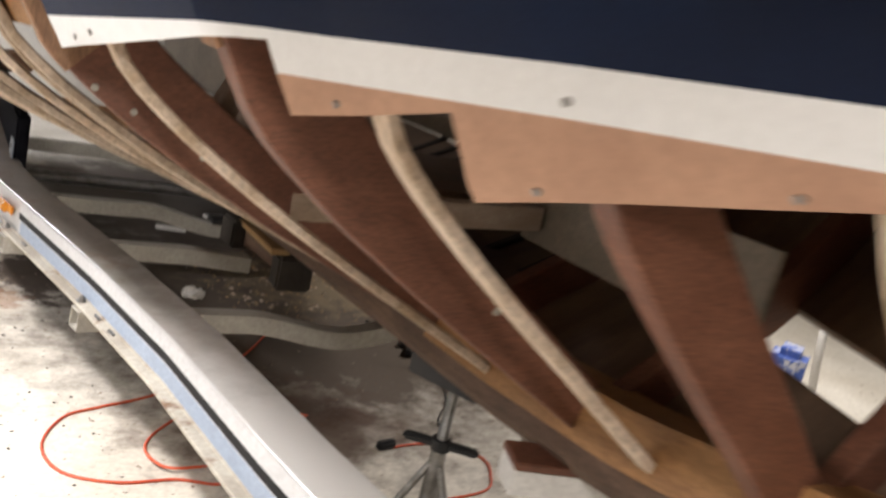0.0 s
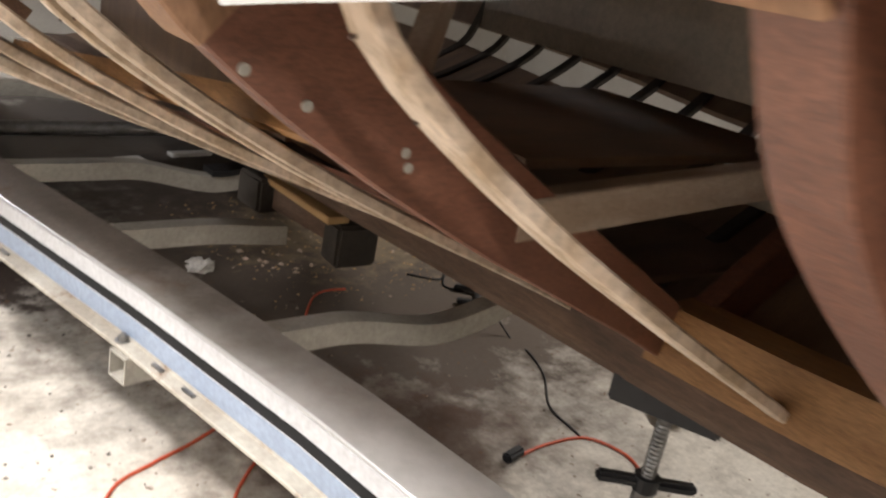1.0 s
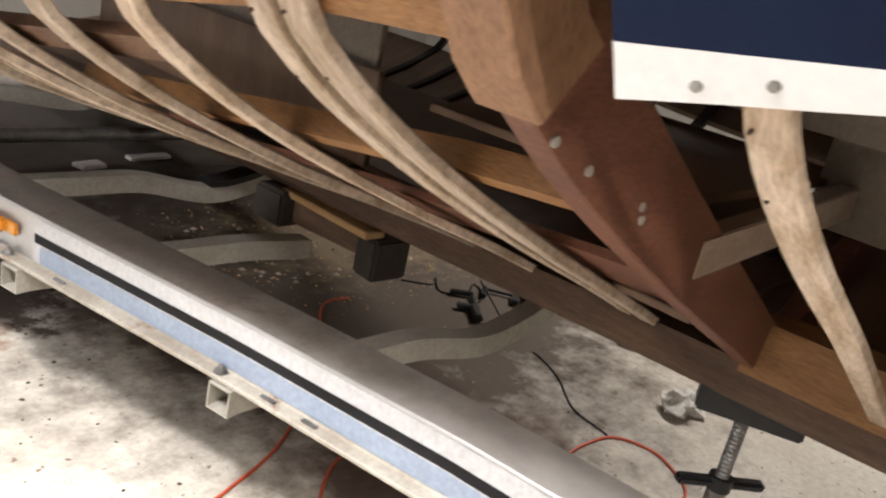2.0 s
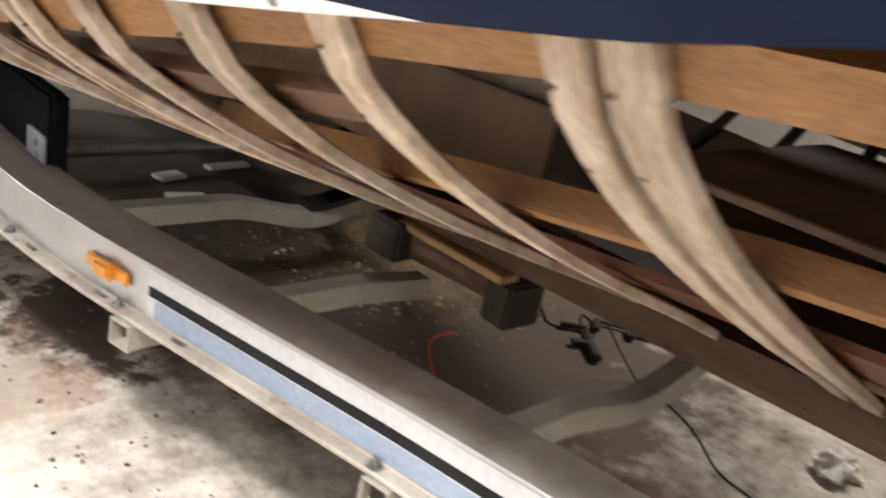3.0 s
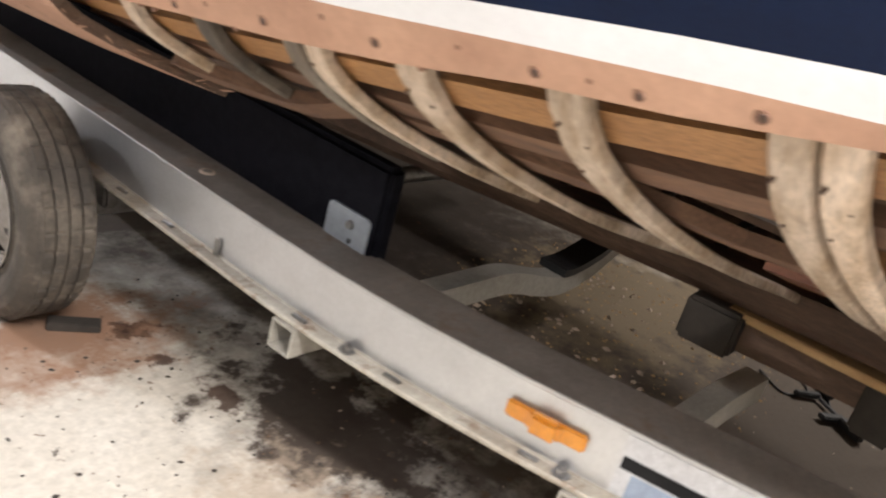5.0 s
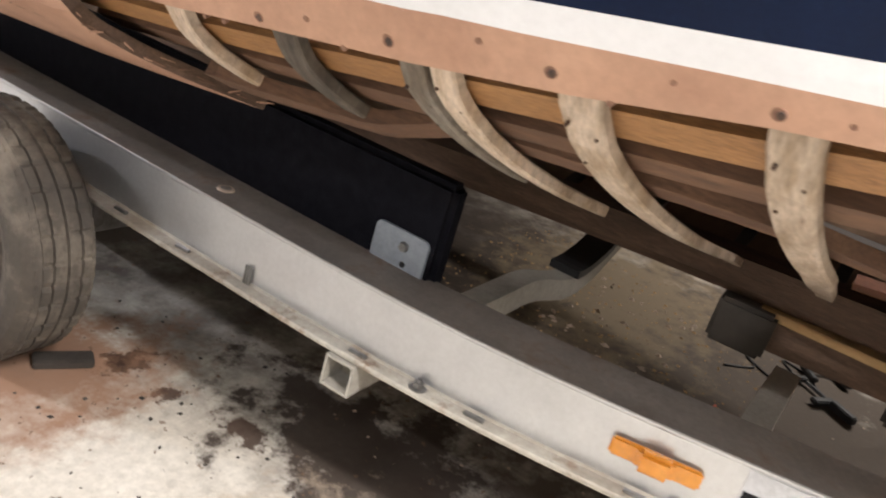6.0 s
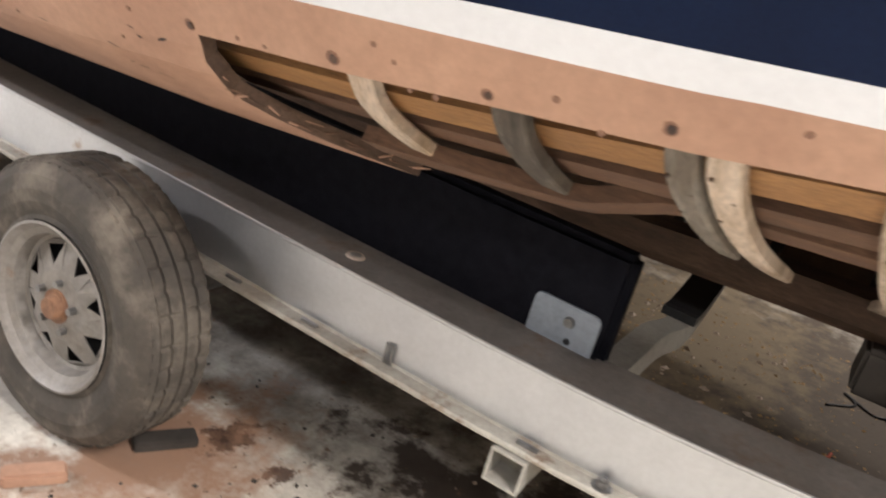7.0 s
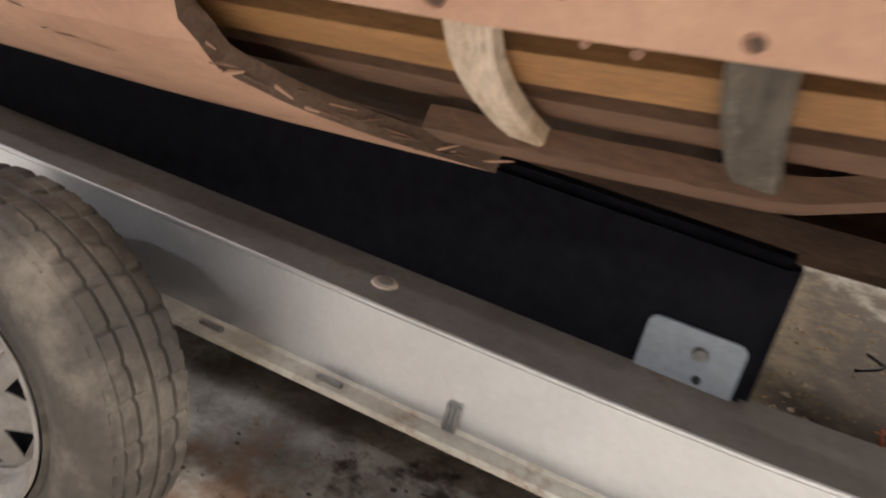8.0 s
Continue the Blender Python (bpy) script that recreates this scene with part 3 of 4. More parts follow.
for y, z in ((2.888, 1.339), (2.66, 1.372), (2.42, 1.405)):
    bung(y, s_of_outer(y, z), 0.0075, M_STEEL)
for y, s in ((1.44, -0.02 + edge_a(1.44)), (1.37, -0.025 + edge_a(1.37)), (0.80, edge_b(0.8) - 0.02), (0.44, edge_c(0.44) - 0.14), (0.5, edge_c(0.5) - 0.015), (0.2, edge_c(0.2) - 0.015)):
    bung(y, s, 0.0075, M_STEEL)
for y, w, m in RIBS[2:14]:
    for k, s in enumerate((0.035, 0.075, 0.15, 0.31)):
        bung(y - 0.10 * s + 0.26 * w * (-1) ** k, s + 0.02 * rnd.random(), 0.0032, M_BRASS, 0.0005)
for x, y, z in ((1.071, 1.644, 1.335), (1.160, 1.638, 1.294), (1.325, 1.630, 1.232), (1.332, 1.628, 1.210), (1.793, 0.937, 1.096)):
    bm = bmesh.new()
    cyl(bm, (x, y + 0.008, z), (x, y - 0.006, z), 0.010, 0.008, 12)
    part("bolt_head", bm, M_GALV, boat)


# ring fitting on the topside
def ring_fitting(y, z):
    c = on_hull(y, s_of_z(y, z), PLANK + 0.006)
    n = (on_hull(y, s_of_z(y, z), 0.1) - on_hull(y, s_of_z(y, z), 0.0)).normalized()
    q = n.to_track_quat("Z", "Y").to_matrix().to_4x4()
    rings = []
    for i in range(29):
        a = 2 * math.pi * i / 28
        rings.append([(math.cos(a) * (0.0155 + 0.0070 * math.cos(b)), math.sin(a) * (0.0155 + 0.0070 * math.cos(b)), 0.008 * math.sin(b)) for b in [2 * math.pi * k / 10 for k in range(10)]])
    bm = sweep(rings, caps=False)
    bmesh.ops.transform(bm, matrix=Matrix.Translation(c) @ q, verts=bm.verts)
    part("ring_fitting", bm, M_FIR, boat, "cream ring fitting on the topside", True)


ring_fitting(2.82, 1.437)


# gouges and flaked spots in the bottom paint
def gouge(y, s, length, width):
    a = on_hull(y, s, PLANK + 0.0005)
    b = on_hull(y + length, s + rnd.uniform(-0.01, 0.01), PLANK + 0.0005)
    n = (on_hull(y, s, 0.1) - on_hull(y, s, 0.0)).normalized()
    d = (b - a).normalized()
    w = d.cross(n)
    bm = bmesh.new()
    k = 7
    top, low = [], []
    for i in range(k):
        f = i / (k - 1)
        h = width * math.sin(math.pi * f) ** 0.6 * rnd.uniform(0.5, 1.1) + 0.0003
        p = a + (b - a) * f
        top.append(bm.verts.new(p + w * h + n * 0.0006))
        low.append(bm.verts.new(p - w * h * rnd.uniform(0.4, 1) + n * 0.0006))
    for i in range(k - 1):
        bm.faces.new((top[i], top[i + 1], low[i + 1], low[i]))
    part("gouge", bm, M_BRASS, boat)


for i in range(34):
    y = rnd.uniform(4.62, 5.7)
    gouge(y, rnd.choice((rnd.uniform(0.26, 0.33), rnd.uniform(-0.02, 0.3))), rnd.uniform(0.01, 0.045), rnd.uniform(0.0012, 0.0035))

# splinters along the torn plank ends
def splinter(y, s, length, width, mat):
    a = on_hull(y, s, PLANK * rnd.uniform(0.2, 1.05))
    b = on_hull(y - length, s + length * rnd.uniform(0.25, 0.6), PLANK * rnd.uniform(0.2, 0.9))
    bm = bmesh.new()
    cyl(bm, a, b, width, width * 0.25, 5)
    part("splinter", bm, mat, boat)


for i in range(26):
    s_ = 0.05 + 0.30 * (i / 25) ** 0.7
    splinter(4.70 - 3.2 * s_ ** 2.5, s_, rnd.uniform(0.015, 0.05), rnd.uniform(0.002, 0.005), rnd.choice((M_OLD, M_OLD, M_BILGE, M_SALMON)))

# ---- trailer ----
trailer = thing("boat_trailer", "aluminium boat trailer with galvanised crossmembers, dusty and worn", "trailer")
RY = [-0.6, 0.6, 1.25, 1.9, 2.54, 3.12, 3.5, 3.7, 3.85, 4.0, 4.2, 4.6, 5.2, 6.0, 7.2]
RX = [1.78, 1.59, 1.492, 1.415, 1.298, 1.170, 1.085, 1.048, 1.027, 1.013, 1.004, 1.0, 1.0, 1.0, 1.0]
RT, RB = 0.62, 0.455


def rail_at(y):
    x = float(np.interp(y, RY, RX))
    d = (float(np.interp(y + 0.05, RY, RX)) - float(np.interp(y - 0.05, RY, RX))) / 0.1
    t = Vector((d, 1, 0)).normalized()
    return Vector((x, y, 0)), t, Vector((t.y, -t.x, 0))


def rail():
    prof = [(-0.012, RT - 0.010), (-0.0135, RT - 0.007), (-0.0135, RT - 0.002), (-0.011, RT), (0.147, RT), (0.150, RT - 0.003), (0.150, RT - 0.012), (0.012, RT - 0.013), (0.010, RT - 0.02), (0.010, RB + 0.012), (0.07, RB + 0.012),
            (0.07, RB), (-0.048, RB), (-0.051, RB + 0.003), (-0.051, RB + 0.010), (-0.048, RB + 0.013), (-0.016, RB + 0.014), (-0.012, RB + 0.02)]
    rings = []
    n = 110
    for i in range(n + 1):
        y = -0.6 + 7.8 * i / n
        c, t, o = rail_at(y)
        rings.append([c + o * a + Vector((0, 0, z)) for a, z in prof])
    bm = sweep(rings)
    bm.normal_update()
    for f in bm.faces:
        if abs(f.normal.z) > 0.9 and f.calc_center_median().z > RT - 0.006:
            f.material_index = 1
        elif f.calc_center_median().z < RB + 0.0185:
            f.material_index = 2
    part("side_rail", bm, [M_ALU, M_DUSTSHADEALU, M_FLANGE], trailer, "bent aluminium side rail")


rail()


def on_rail(y, z, off):
    c, t, o = rail_at(y)
    return c - o * off + Vector((0, 0, z))


def strip(name, y0, y1, z0, z1, off, mat):
    n = 40
    rings = []
    for i in range(n + 1):
        y = y0 + (y1 - y0) * i / n
        rings.append([on_rail(y, z0, off), on_rail(y, z1, off), on_rail(y, z1, off - 0.0015), on_rail(y, z0, off - 0.0015)])
    return part(name, sweep(rings), mat, trailer)


strip("decal", -0.4, 3.31, RB + 0.022, RT - 0.012, 0.0135, M_DECALW)
strip("decal_stripe", -0.4, 3.305, RB + 0.081, RB + 0.108, 0.0150, M_DECALB)
strip("decal_band", -0.4, 3.28, RB + 0.024, RB + 0.076, 0.0150, M_DECALS)


def rail_frame(y, z, off):
    c, t, o = rail_at(y)
    p = on_rail(y, z, off)
    return Matrix.Translation(p) @ Matrix((( -o.x, t.x, 0, 0), (-o.y, t.y, 0, 0), (0, 0, 1, 0), (0, 0, 0, 1)))


def marker():
    m = rail_frame(3.46, RB + 0.092, 0.014)
    bm = bmesh.new()
    box(bm, (0.006, 0, 0), (0.012, 0.175, 0.040), bevel=0.005)
    box(bm, (0.016, 0, 0.0), (0.030, 0.072, 0.048), bevel=0.010)
    bmesh.ops.transform(bm, matrix=m, verts=bm.verts)
    part("marker_light", bm, M_AMBER, trailer, "amber plastic side marker light")


marker()


def flange_bolt(y, off, r, h, mat, name="flange_bolt", slim=False):
    p = on_rail(y, RB + 0.012, off)
    bm = bmesh.new()
    if slim:
        c, t, o = rail_at(y)
        box(bm, p + Vector((0, 0, 0.004)), (0.012, 0.045, 0.008), Matrix.Rotation(math.atan2(-t.x, t.y), 4, "Z"), 0.002)
    else:
        cyl(bm, p, p + Vector((0, 0, 0.003)), r * 1.7, r * 1.7, 16)
        cyl(bm, p + Vector((0, 0, 0.003)), p + Vector((0, 0, 0.003 + h)), r, r, 6)
        cyl(bm, p + Vector((0, 0, 0.003 + h)), p + Vector((0, 0, 0.010 + h)), r * 0.55, r * 0.5, 8)
    part(name, bm, mat, trailer)


for y in (2.56, 3.40, 3.93):
    flange_bolt(y, 0.028, 0.012, 0.012, M_STEEL)
for y in (2.40, 2.27, 3.47, 3.17, 3.80, 4.08, 4.62, 4.85):
    flange_bolt(y, 0.030, 0.008, 0.008, M_STEEL, "slotted_clip", True)


def spring_clip(y):
    bm = bmesh.new()
    for k in (-0.008, 0, 0.008):
        p = on_rail(y + k, RB + 0.015, 0.018)
        cyl(bm, p, p + Vector((0, 0, 0.045)), 0.003, 0.003, 8)
    part("clip", bm, M_STEEL, trailer)


spring_clip(4.42)


def tube_stub(y):
    """End of a square crossmember under the rail, open."""
    bm = bmesh.new()
    w, t = 0.075, 0.006
    for c, s in (((0, 0, -t / 2), (0.16, w, t)), ((0, 0, -w + t / 2), (0.16, w, t)), ((0, -w / 2 + t / 2, -w / 2), (0.16, t, w - 2 * t)), ((0, w / 2 - t / 2, -w / 2), (0.16, t, w - 2 * t))):
        box(bm, c, s, bevel=0.001)
    bmesh.ops.transform(bm, matrix=rail_frame(y, RB - 0.002, -0.02), verts=bm.verts)
    part("crossmember_end", bm, M_GALV, trailer)


for y in (4.10, 3.35, 2.53):
    tube_stub(y)


def crossmember(y, x0, x1, dip, rise=0.05, mid=2.2):
    rings = []
    n = 36
    for i in range(n + 1):
        x = x0 + (x1 - x0) * i / n
        q = max(0.0, 1 - abs(x - mid) / 0.42)
        z = 0.452 - dip * (q * q * (3 - 2 * q)) + rise * max(0, (x - mid - 0.22))
        rings.append([(x, y - 0.037, z), (x, y + 0.037, z), (x, y + 0.037, z - 0.075), (x, y - 0.037, z - 0.075)])
    bm = sweep(rings)
    part("crossmember", bm, M_GALV, trailer, "bent square-tube crossmember")


crossmember(4.10, 1.02, 2.85, 0.075, 0.22)
crossmember(3.35, 1.10, 2.14, 0.03)
crossmember(2.53, 1.30, 2.80, 0.065, 0.10, 2.28)
crossmember(5.55, 1.02, 3.4, 0.05)


def keel_pad(y, x0, x1, dip, rise, mid):
    rings = []
    for i in range(13):
        x = x0 + (x1 - x0) * i / 12
        q = max(0.0, 1 - abs(x - mid) / 0.42)
        z = 0.454 - dip * (q * q * (3 - 2 * q)) + rise * max(0, (x - mid - 0.22))
        rings.append([(x, y + dy, z + dz) for dy, dz in ((-0.05, 0), (0.06, 0), (0.06, 0.028), (-0.05, 0.028))])
    part("keel_pad", sweep(rings), M_BLACK, trailer, "black rubber keel pad")


keel_pad(4.10, 2.16, 2.66, 0.075, 0.22, 2.2)

# carpeted bunk
bm = boxed((1.163, 5.45, 0.700), (0.060, 2.82, 0.29), bevel=0.014)
part("bunk", bm, M_CARPET, trailer, "black carpeted bunk board")
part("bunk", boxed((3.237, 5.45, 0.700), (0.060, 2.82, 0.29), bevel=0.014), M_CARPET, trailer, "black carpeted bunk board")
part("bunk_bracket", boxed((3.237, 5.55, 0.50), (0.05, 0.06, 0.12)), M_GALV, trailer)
rings = []
for x in (1.134, 1.127, 1.126):
    inset = 0.0 if x > 1.1265 else 0.001
    rings.append([(x, 4.137 + sy * (0.0725 - 0.016) + (0.016 - inset) * math.cos(a), 0.654 + sz * (0.0525 - 0.016) + (0.016 - inset) * math.sin(a))
                  for sy, sz, q in ((1, 1, 0), (-1, 1, 1), (-1, -1, 2), (1, -1, 3)) for a in [math.pi / 2 * (q + k / 5) for k in range(6)]])
bm = sweep(rings)
part("bunk_plate", bm, M_PLATE, trailer, "grey end plate")
bm = bmesh.new()
cyl(bm, (1.127, 4.125, 0.672), (1.118, 4.125, 0.672), 0.013, 0.010, 8)
part("plate_bolt", bm, M_STEEL, trailer)
bm = bmesh.new()
cyl(bm, (1.127, 4.118, 0.632), (1.1245, 4.118, 0.632), 0.007, 0.007, 12)
part("plate_hole", bm, M_BLACK, trailer)
part("bunk_bracket", boxed((1.163, 4.12, 0.50), (0.05, 0.06, 0.12)), M_GALV, trailer)
part("bunk_bracket", boxed((1.163, 5.55, 0.50), (0.05, 0.06, 0.12)), M_GALV, trailer)
bm = bmesh.new()
cyl(bm, (1.055, 4.60, RT), (1.055, 4.60, RT + 0.004), 0.022, 0.020, 24)
part("rail_plug", bm, M_PALE, trailer, "yellowed plug ring in the rail's top")
bm = bmesh.new()
cyl(bm, (1.055, 4.60, RT + 0.003), (1.055, 4.60, RT + 0.0055), 0.014, 0.013, 20)
part("plug_centre", bm, M_DUSTSHADEALU, trailer)
bm = bmesh.new()
cyl(bm, (0.90, 5.115, 0.31), (3.45, 5.115, 0.31), 0.038, 0.038, 20)
part("axle", bm, M_STEEL, trailer)
part("axle_arm", boxed((1.05, 5.10, 0.39), (0.05, 0.14, 0.13), None, 0.01), M_STEEL, trailer)


# wheel
def wheel(x, y, rad, width):
    prof = [(0.0, 0.195), (0.004, 0.205), (-0.008, 0.235), (-0.012, 0.262), (-0.006, 0.292), (0.010, 0.314), (0.026, 0.322)]
    h = width
    side = [(a, r * rad / 0.33) for a, r in prof]
    tread = []
    for k, (a, b) in enumerate(((0.026, 0.050), (0.057, 0.087), (0.094, 0.124), (0.131, h - 0.026))):
        if k:
            tread += [(a - 0.001, 0.314), (a, 0.328)]
        tread += [(a, 0.328), (b, 0.328)] if not k else [(b, 0.327)]
        if k < 3:
            tread += [(b + 0.001, 0.314)]
    tread = [(a, r * rad / 0.33) for a, r in tread]
    prof = side + tread + [(h - a, r) for a, r in side[::-1]]
    n = 216
    bm = bmesh.new()
    rows = []
    first, last = len(side), len(side) + len(tread)
    for i in range(n):
        a = 2 * math.pi * i / n
        row = []
        for k, (px, r) in enumerate(prof):
            on_tread = first <= k < last
            da = 0.016 * math.sin(i * math.pi / 4.5) if on_tread else 0
            # narrow sipes cut across the outer ribs
            cut = 0.006 if on_tread and r > 0.322 * rad / 0.33 and (px < 0.06 or px > h - 0.06) and i % 6 == 0 else 0.0
            row.append(bm.verts.new((px, math.cos(a + da) * (r - cut), math.sin(a + da) * (r - cut))))
        rows.append(row)
    for i in range(n):
        p, q = rows[i], rows[(i + 1) % n]
        for k in range(len(prof) - 1):
            if (p[k].co - p[k + 1].co).length > 1e-6:
                bm.faces.new((p[k], q[k], q[k + 1], p[k + 1]))
    bmesh.ops.translate(bm, vec=(x, y, rad - 0.004), verts=bm.verts)
    wob = mesh_object("wheel", bm, M_TYRE, trailer, "dusty worn trailer wheel")
    # shoulder lugs
    bm = bmesh.new()
    for i in range(60):
        a = 2 * math.pi * i / 60
        m = Matrix.Translation((x, y, rad - 0.004)) @ Matrix.Rotation(a, 4, "X")
        for px in (0.019, h - 0.019):
            vs = box(bm, (px, 0, 0.3125 * rad / 0.33), (0.014, 0.018, 0.012), bevel=0)
            bmesh.ops.transform(bm, matrix=m, verts=vs)
    tagged(part("tread_lug", bm, M_TYRE, wob), kind="stuff")
    # rim: turned profile with six windows
    prof = [(-0.006, 0.198), (-0.008, 0.192), (0.000, 0.186), (0.010, 0.180), (0.020, 0.165), (0.046, 0.158), (0.050, 0.150)]
    bm = bmesh.new()
    n = 48
    rows = [[bm.verts.new((px, math.cos(2 * math.pi * i / n) * r, math.sin(2 * math.pi * i / n) * r)) for px, r in prof] for i in range(n)]
    for i in range(n):
        p, q = rows[i], rows[(i + 1) % n]
        for k in range(len(prof) - 1):
            bm.faces.new((p[k], q[k], q[k + 1], p[k + 1]))
    # dished disc with eight triangular openings
    def disc(r, turn):
        return bm.verts.new((float(np.interp(r, [0.04, 0.075, 0.092, 0.128, 0.151], [0.020, 0.020, 0.028, 0.032, 0.050])), math.cos(turn) * r, math.sin(turn) * r))

    for k in range(8):
        c, d, w = 2 * math.pi * (k + 0.5) / 8, math.pi / 8, math.pi / 8 * 0.56
        spots = {n_: disc(r, c + t) for n_, r, t in (("o0", 0.151, -d), ("o1", 0.151, -w), ("o2", 0.151, w), ("o3", 0.151, d), ("a", 0.141, -w), ("b", 0.141, w), ("t", 0.094, 0), ("i0", 0.082, -d), ("i1", 0.082, 0), ("i2", 0.082, d), ("h0", 0.04, -d), ("h1", 0.04, 0), ("h2", 0.04, d))}
        for names in ("o0 o1 a i0", "o1 o2 b a", "o2 o3 i2 b", "a t i1 i0", "t b i2 i1", "i0 i1 h1 h0", "i1 i2 h2 h1"):
            bm.faces.new([spots[n_] for n_ in names.split()])
    bmesh.ops.remove_doubles(bm, verts=bm.verts, dist=1e-5)
    bmesh.ops.recalc_face_normals(bm, faces=bm.faces)
    bmesh.ops.solidify(bm, geom=bm.faces[:], thickness=0.003)
    bmesh.ops.translate(bm, vec=(x, y, rad - 0.004), verts=bm.verts)
    part("rim", bm, M_RIM, wob, "grey steel spoked rim")
    bm = bmesh.new()
    cyl(bm, (x + 0.06, y, rad - 0.004), (x + 0.015, y, rad - 0.004), 0.042, 0.040, 24)
    cyl(bm, (x + 0.015, y, rad - 0.004), (x - 0.004, y, rad - 0.004), 0.030, 0.024, 24)
    part("hub", bm, M_RUST, wob, "rusty hub")
    bm = bmesh.new()
    cyl(bm, (x + 0.11, y, rad - 0.004), (x + 0.13, y, rad - 0.004), 0.185, 0.185, 32)
    part("brake_drum", bm, M_BLACK, wob)
    for i in range(5):
        a = 2 * math.pi * (i + 0.3) / 5
        bm = bmesh.new()
        c = Vector((x + 0.022, y + 0.058 * math.cos(a), rad - 0.004 + 0.058 * math.sin(a)))
        cyl(bm, c, c - Vector((0.016, 0, 0)), 0.010, 0.009, 6)
        part("wheel_nut", bm, M_STEEL, wob)


wheel(0.710, 5.125, 0.337, 0.180)


# ---- supports ----
def jack(x, y):
    j = thing("screw_jack", "dark screw jack stand holding the keel", "jack stand")
    bm = bmesh.new()
    d = Vector((0.09, -0.21, 0)).normalized()
    box(bm, (x - 0.045, y - 0.02, 0.620), (0.27, 0.095, 0.076), Matrix.Rotation(math.atan2(d.y, d.x), 4, "Z"), 0.006)
    part("head", bm, M_BLACK, j, "dark wood-topped jack head")
    bm = bmesh.new()
    for k in range(18):
        cyl(bm, (x, y, 0.36 + k * 0.0125), (x, y, 0.3665 + k * 0.0125), 0.020, 0.017, 14)
        cyl(bm, (x, y, 0.3665 + k * 0.0125), (x, y, 0.3725 + k * 0.0125), 0.017, 0.020, 14)
    part("screw", bm, M_STEEL, j, "threaded steel screw")
    bm = bmesh.new()
    m = Matrix.Rotation(radians(-40), 4, "Z")
    box(bm, (x, y, 0.355), (0.26, 0.035, 0.028), m, 0.008)
    cyl(bm, (x, y, 0.335), (x, y, 0.375), 0.034, 0.034, 16)
    part("handle", bm, M_BLACK, j, "cast iron handle nut")
    bm = bmesh.new()
    cyl(bm, (x, y, 0.0), (x, y, 0.335), 0.030, 0.027, 18)
    part("tube", bm, M_STEEL, j)
    for k in range(3):
        a = radians(40 + 120 * k)
        bm = bmesh.new()
        cyl(bm, (x + 0.02 * math.cos(a), y + 0.02 * math.sin(a), 0.28), (x + 0.17 * math.cos(a), y + 0.17 * math.sin(a), 0.008), 0.013, 0.013, 10)
        part("leg", bm, M_STEEL, j)


jack(2.27, 1.64)


def keel_support():
    e = thing("keel_support", "dark timber blocks with a raw softwood plank under the keel", "wood block")
    part("timber", boxed((2.16, 3.52, 0.505), (0.20, 0.17, 0.14), Matrix.Rotation(radians(3), 4, "Z"), 0.012), M_DARKWOOD_SHADE, e, "dark weathered timber block")
    part("timber", boxed((2.23, 3.02, 0.470), (0.17, 0.12, 0.16), Matrix.Rotation(radians(-4), 4, "Z"), 0.012), M_DARKWOOD_SHADE, e, "dark weathered timber block")
    part("beam", boxed((2.20, 3.27, 0.500), (0.10, 0.40, 0.098), Matrix.Rotation(radians(7), 4, "Z"), 0.006), M_OLD, e, "dark old beam lying on the crossmember")
    part("plank", boxed((2.15, 3.24, 0.566), (0.09, 0.50, 0.026), None, 0.003), M_FIR, e, "raw yellow softwood plank")


keel_support()


# ---- loose things on the floor ----
def cord(name, pts, r, mat, label):
    tagged(mesh_object(name, tube([(x, y, r * 0.9 + (p[0] if p else 0)) for x, y, *p in pts], r), mat, smooth=True), label, "cable")


cord("extension_cord", [(2.6, 3.53), (2.42, 3.50), (2.1, 3.1), (1.73, 2.80), (1.56, 2.70), (1.40, 2.64), (1.26, 2.57), (1.17, 2.38), (1.21, 2.20), (1.37, 2.11), (1.56, 2.10), (1.69, 2.05), (1.77, 2.10), (1.70, 2.15, 0.01), (1.54, 2.16, 0.012), (1.50, 2.32), (1.60, 2.47), (1.78, 2.60), (2.0, 2.62), (2.2, 2.5)], 0.0055, M_RED, "orange extension cord looped on the concrete floor")
cord("extension_cord", [(2.47, 2.21), (2.6, 2.22), (2.77, 2.19), (2.83, 2.06), (2.79, 1.95), (2.7, 1.85), (2.5, 1.82)], 0.0055, M_RED, "orange extension cord beside the jack")
cord("black_cable", [(2.9, 3.05, 0.25), (3.05, 2.9), (3.03, 2.75), (2.95, 2.58), (2.80, 2.40), (2.77, 2.26), (2.76, 2.21)], 0.004, M_BLACK, "thin dark cable trailing over the floor")
tagged(mesh_object("cord_plug", boxed((2.43, 2.21, 0.02), (0.09, 0.036, 0.034), Matrix.Rotation(0.2, 4, "Z"), 0.008), M_BLACK), "black rubber cord plug lying on the floor", "plug")


def crumple(name, x, y, r, label, seed):
    bm = bmesh.new()
    bmesh.ops.create_icosphere(bm, subdivisions=3, radius=1)
    for v in bm.verts:
        n = noise.noise(v.co * 1.7 + Vector((seed, 0, 0))) + 0.7 * noise.noise(v.co * 4 + Vector((0, seed, 0)))
        v.co *= 0.75 + 0.55 * n
        v.co = Vector((v.co.x * r * 1.35, v.co.y * r, max(v.co.z, -0.55) * r * 0.7 + 0.385 * r))
    bmesh.ops.translate(bm, vec=(x, y, 0.0), verts=bm.verts)
    tagged(mesh_object(name, bm, M_PAPER), label, "paper", "crumpled papers")


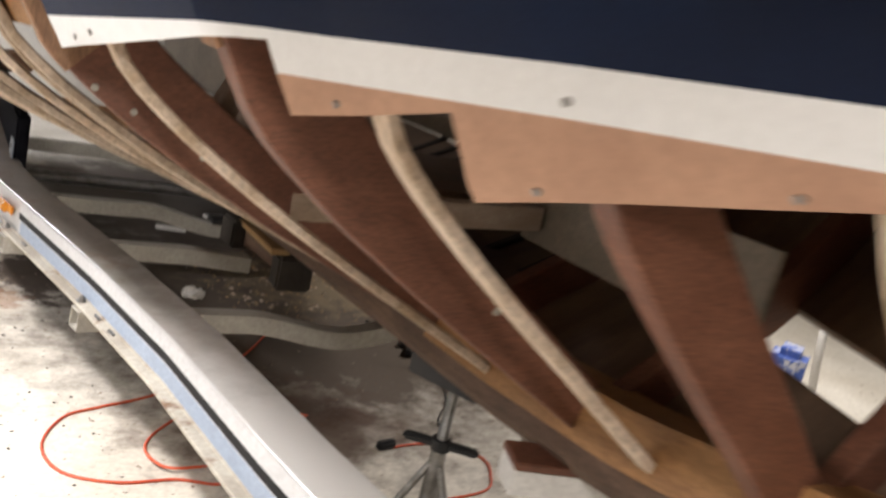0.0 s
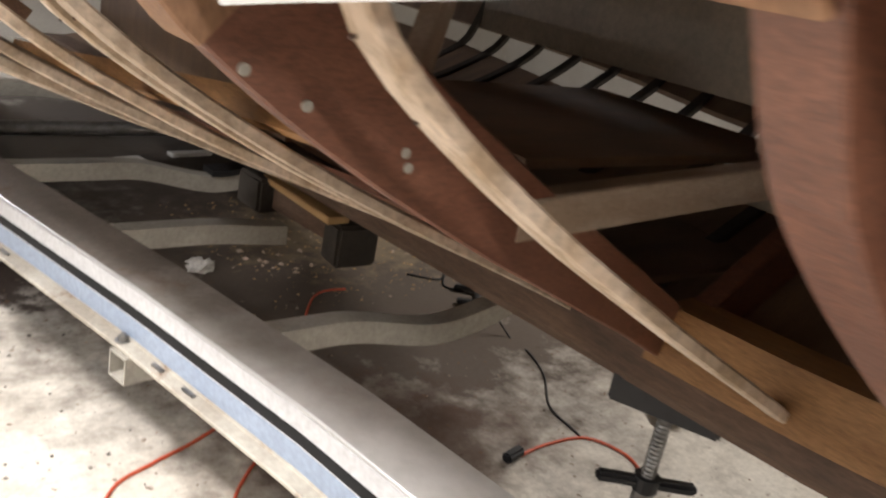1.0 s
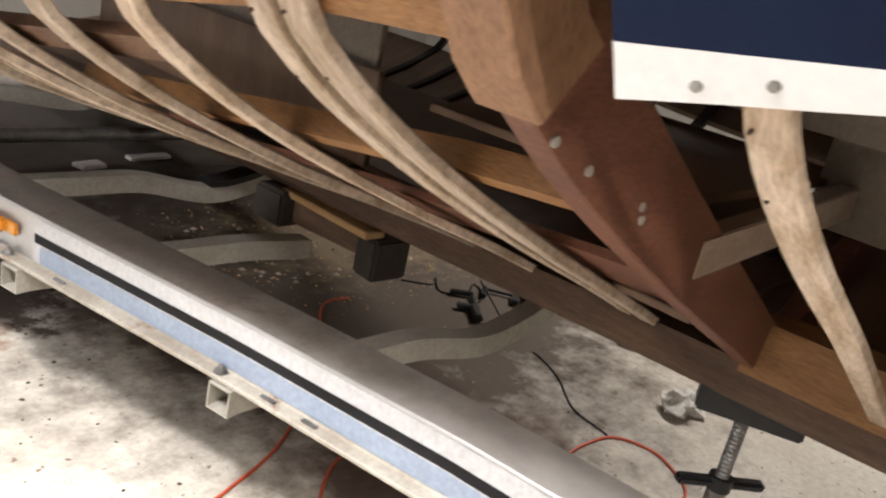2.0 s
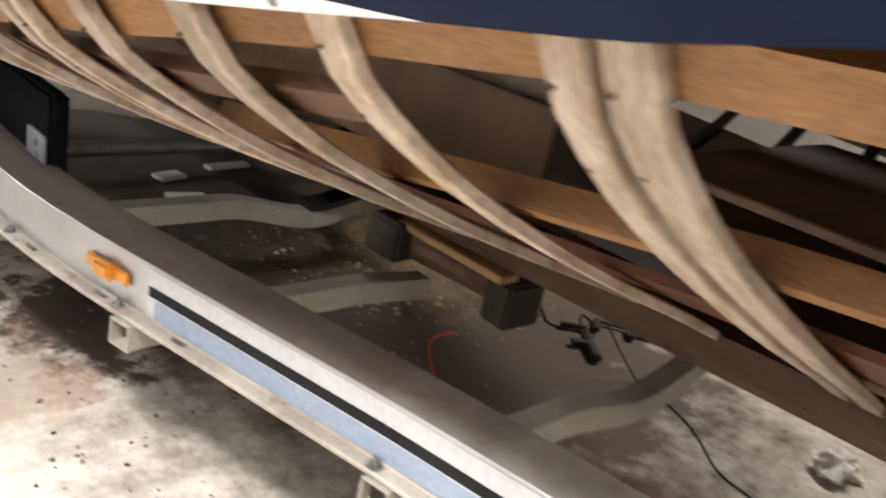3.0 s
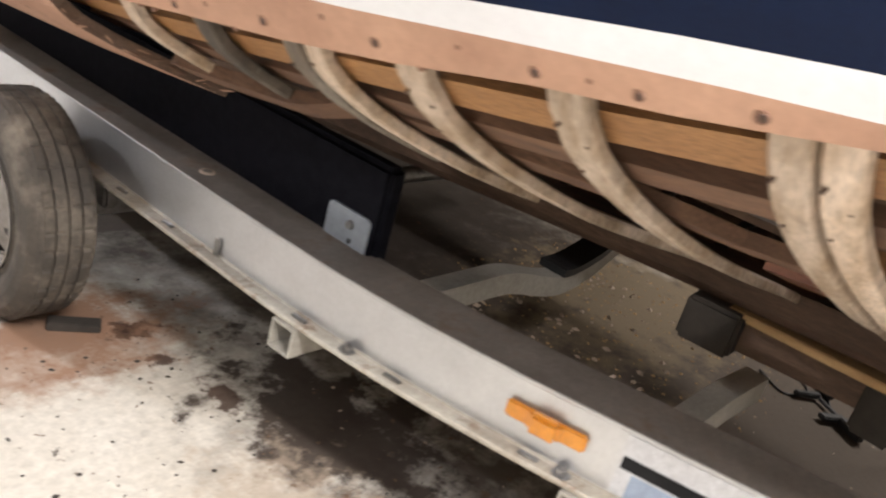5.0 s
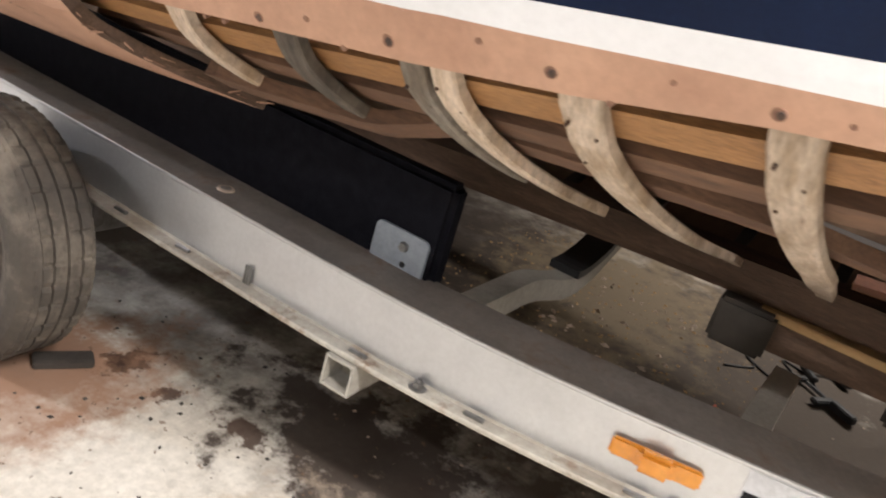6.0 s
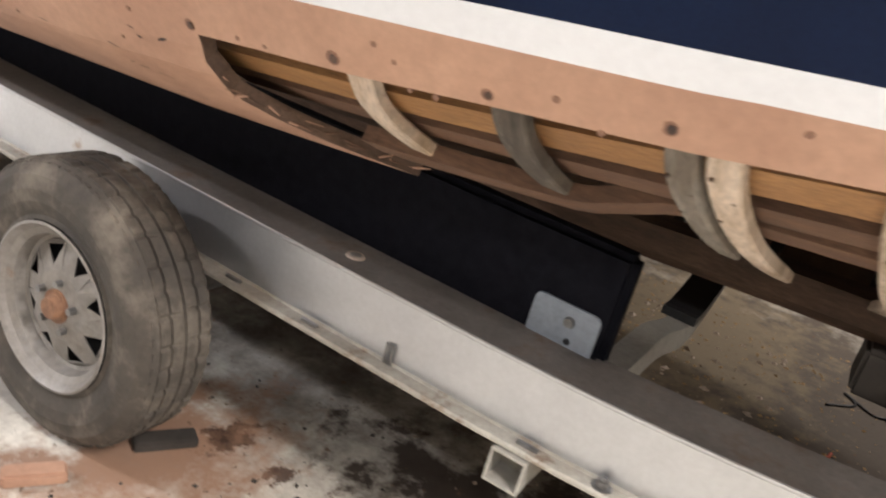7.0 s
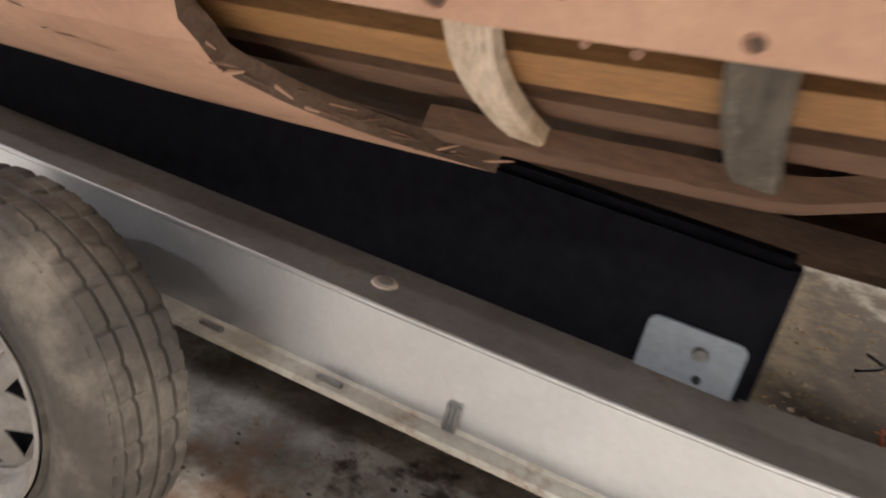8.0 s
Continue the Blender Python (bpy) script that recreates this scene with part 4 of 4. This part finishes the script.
crumple("crumpled_paper", 3.62, 2.60, 0.075, "small crumpled white paper on the floor", 1.0)
crumple("crumpled_paper", 3.24, 2.16, 0.090, "crumpled white paper sheet on the floor", 5.0)
crumple("crumpled_paper", 2.07, 3.90, 0.060, "crumpled white paper beside the rail", 9.0)


def clamp(x, y, a, label):
    c = thing("bar_clamp", label, "clamp", "clamps")
    m = Matrix.Translation((x, y, 0.018)) @ Matrix.Rotation(a, 4, "Z")
    for n, p, s in (("bar", (0, 0, 0), (0.30, 0.022, 0.012)), ("jaw", (0.14, 0.05, 0.004), (0.03, 0.12, 0.022)), ("jaw", (-0.02, 0.045, 0.004), (0.04, 0.11, 0.022)), ("grip", (-0.10, 0.02, 0.01), (0.12, 0.035, 0.034))):
        bm = boxed(p, s, None, 0.005)
        bmesh.ops.transform(bm, matrix=m, verts=bm.verts)
        part(n, bm, M_BLACK, c)


clamp(3.12, 3.20, 0.9, "black bar clamp lying on the floor")
clamp(3.42, 3.22, 2.2, "black bar clamp beside another clamp")
clamp(3.66, 3.02, 2.0, "small black clamp lying past the others")
cord("black_cable", [(3.0, 3.6), (3.12, 3.5), (3.2, 3.55), (3.1, 3.42), (3.22, 3.35), (3.35, 3.42), (3.3, 3.3), (3.2, 3.25)], 0.005, M_BLACK, "tangled black cable on the floor")

for x, y, sx, sy, a in ((2.30, 5.50, 0.16, 0.10, 0.2), (2.72, 5.62, 0.28, 0.07, 0.1), (2.24, 5.20, 0.20, 0.06, -0.2)):
    tagged(mesh_object("offcut_board", boxed((x, y, 0.012), (sx, sy, 0.022), Matrix.Rotation(a, 4, "Z")), M_PIPE), "white-painted board offcut on the floor", "board", "board offcuts")
tagged(mesh_object("wheel_chock", boxed((0.905, 4.915, 0.013), (0.15, 0.055, 0.026), Matrix.Rotation(-0.52, 4, "Z"), 0.004), M_DARKWOOD_SHADE), "dark wooden chock against the tyre", "chock")
tagged(mesh_object("brick_piece", boxed((0.61, 4.985, 0.016), (0.13, 0.05, 0.034), Matrix.Rotation(-0.55, 4, "Z"), 0.006), M_SALMON), "small broken red brick piece on the floor", "brick")
tagged(mesh_object("packaging_bag", boxed((5.5, 2.55, 0.16), (0.30, 0.22, 0.32), Matrix.Rotation(0.5, 4, "Z"), 0.05), M_BLUE), "blue and white packaging bag standing on the floor", "bag")
bm = bmesh.new()
cyl(bm, (5.3, 2.2, 0.0), (5.6, 2.55, 1.1), 0.025, 0.025, 14)
tagged(mesh_object("white_pipe", bm, M_PIPE, smooth=True), "white plastic pipe leaning in the workshop", "pipe")


# fine dirt and wood crumbs
def crumbs(x0, x1, y0, y1, n, mat, label, seed, big=0.008):
    r = random.Random(seed)
    vs, fs = [], []
    for _ in range(n):
        x, y, s, a = r.uniform(x0, x1), r.uniform(y0, y1), big * r.uniform(0.25, 1) ** 2 + 0.0012, r.uniform(0, 3)
        c, d, k = math.cos(a) * s, math.sin(a) * s, r.uniform(0.4, 1)
        b = len(vs)
        vs += [(x + c, y + d, 0.0005), (x - d * k, y + c * k, 0.0005), (x - c, y - d, 0.0005), (x + d * k, y - c * k, 0.0005), (x, y, s * 0.6)]
        fs += [(b, b + 1, b + 4), (b + 1, b + 2, b + 4), (b + 2, b + 3, b + 4), (b + 3, b, b + 4)]
    me = bpy.data.meshes.new("crumbs")
    me.from_pydata(vs, [], fs)
    me.materials.append(mat)
    tagged(new("floor_crumbs", me), label, "debris", kind="stuff")


crumbs(0.1, 1.4, 2.0, 5.2, 420, M_DARKWOOD_SHADE, "dark crumbs and chips scattered over the concrete", 1, 0.010)
crumbs(2.2, 3.6, 3.4, 4.8, 600, M_FIR, "pale wood chips scattered under the boat", 2, 0.011)
crumbs(1.3, 3.2, 2.6, 4.6, 160, M_PALE, "pale chips scattered on the stained, darkened floor", 3, 0.008)
crumbs(2.3, 3.3, 3.75, 4.5, 110, M_PALE, "pale plaster and wood chips beside the keel pad", 4, 0.022)
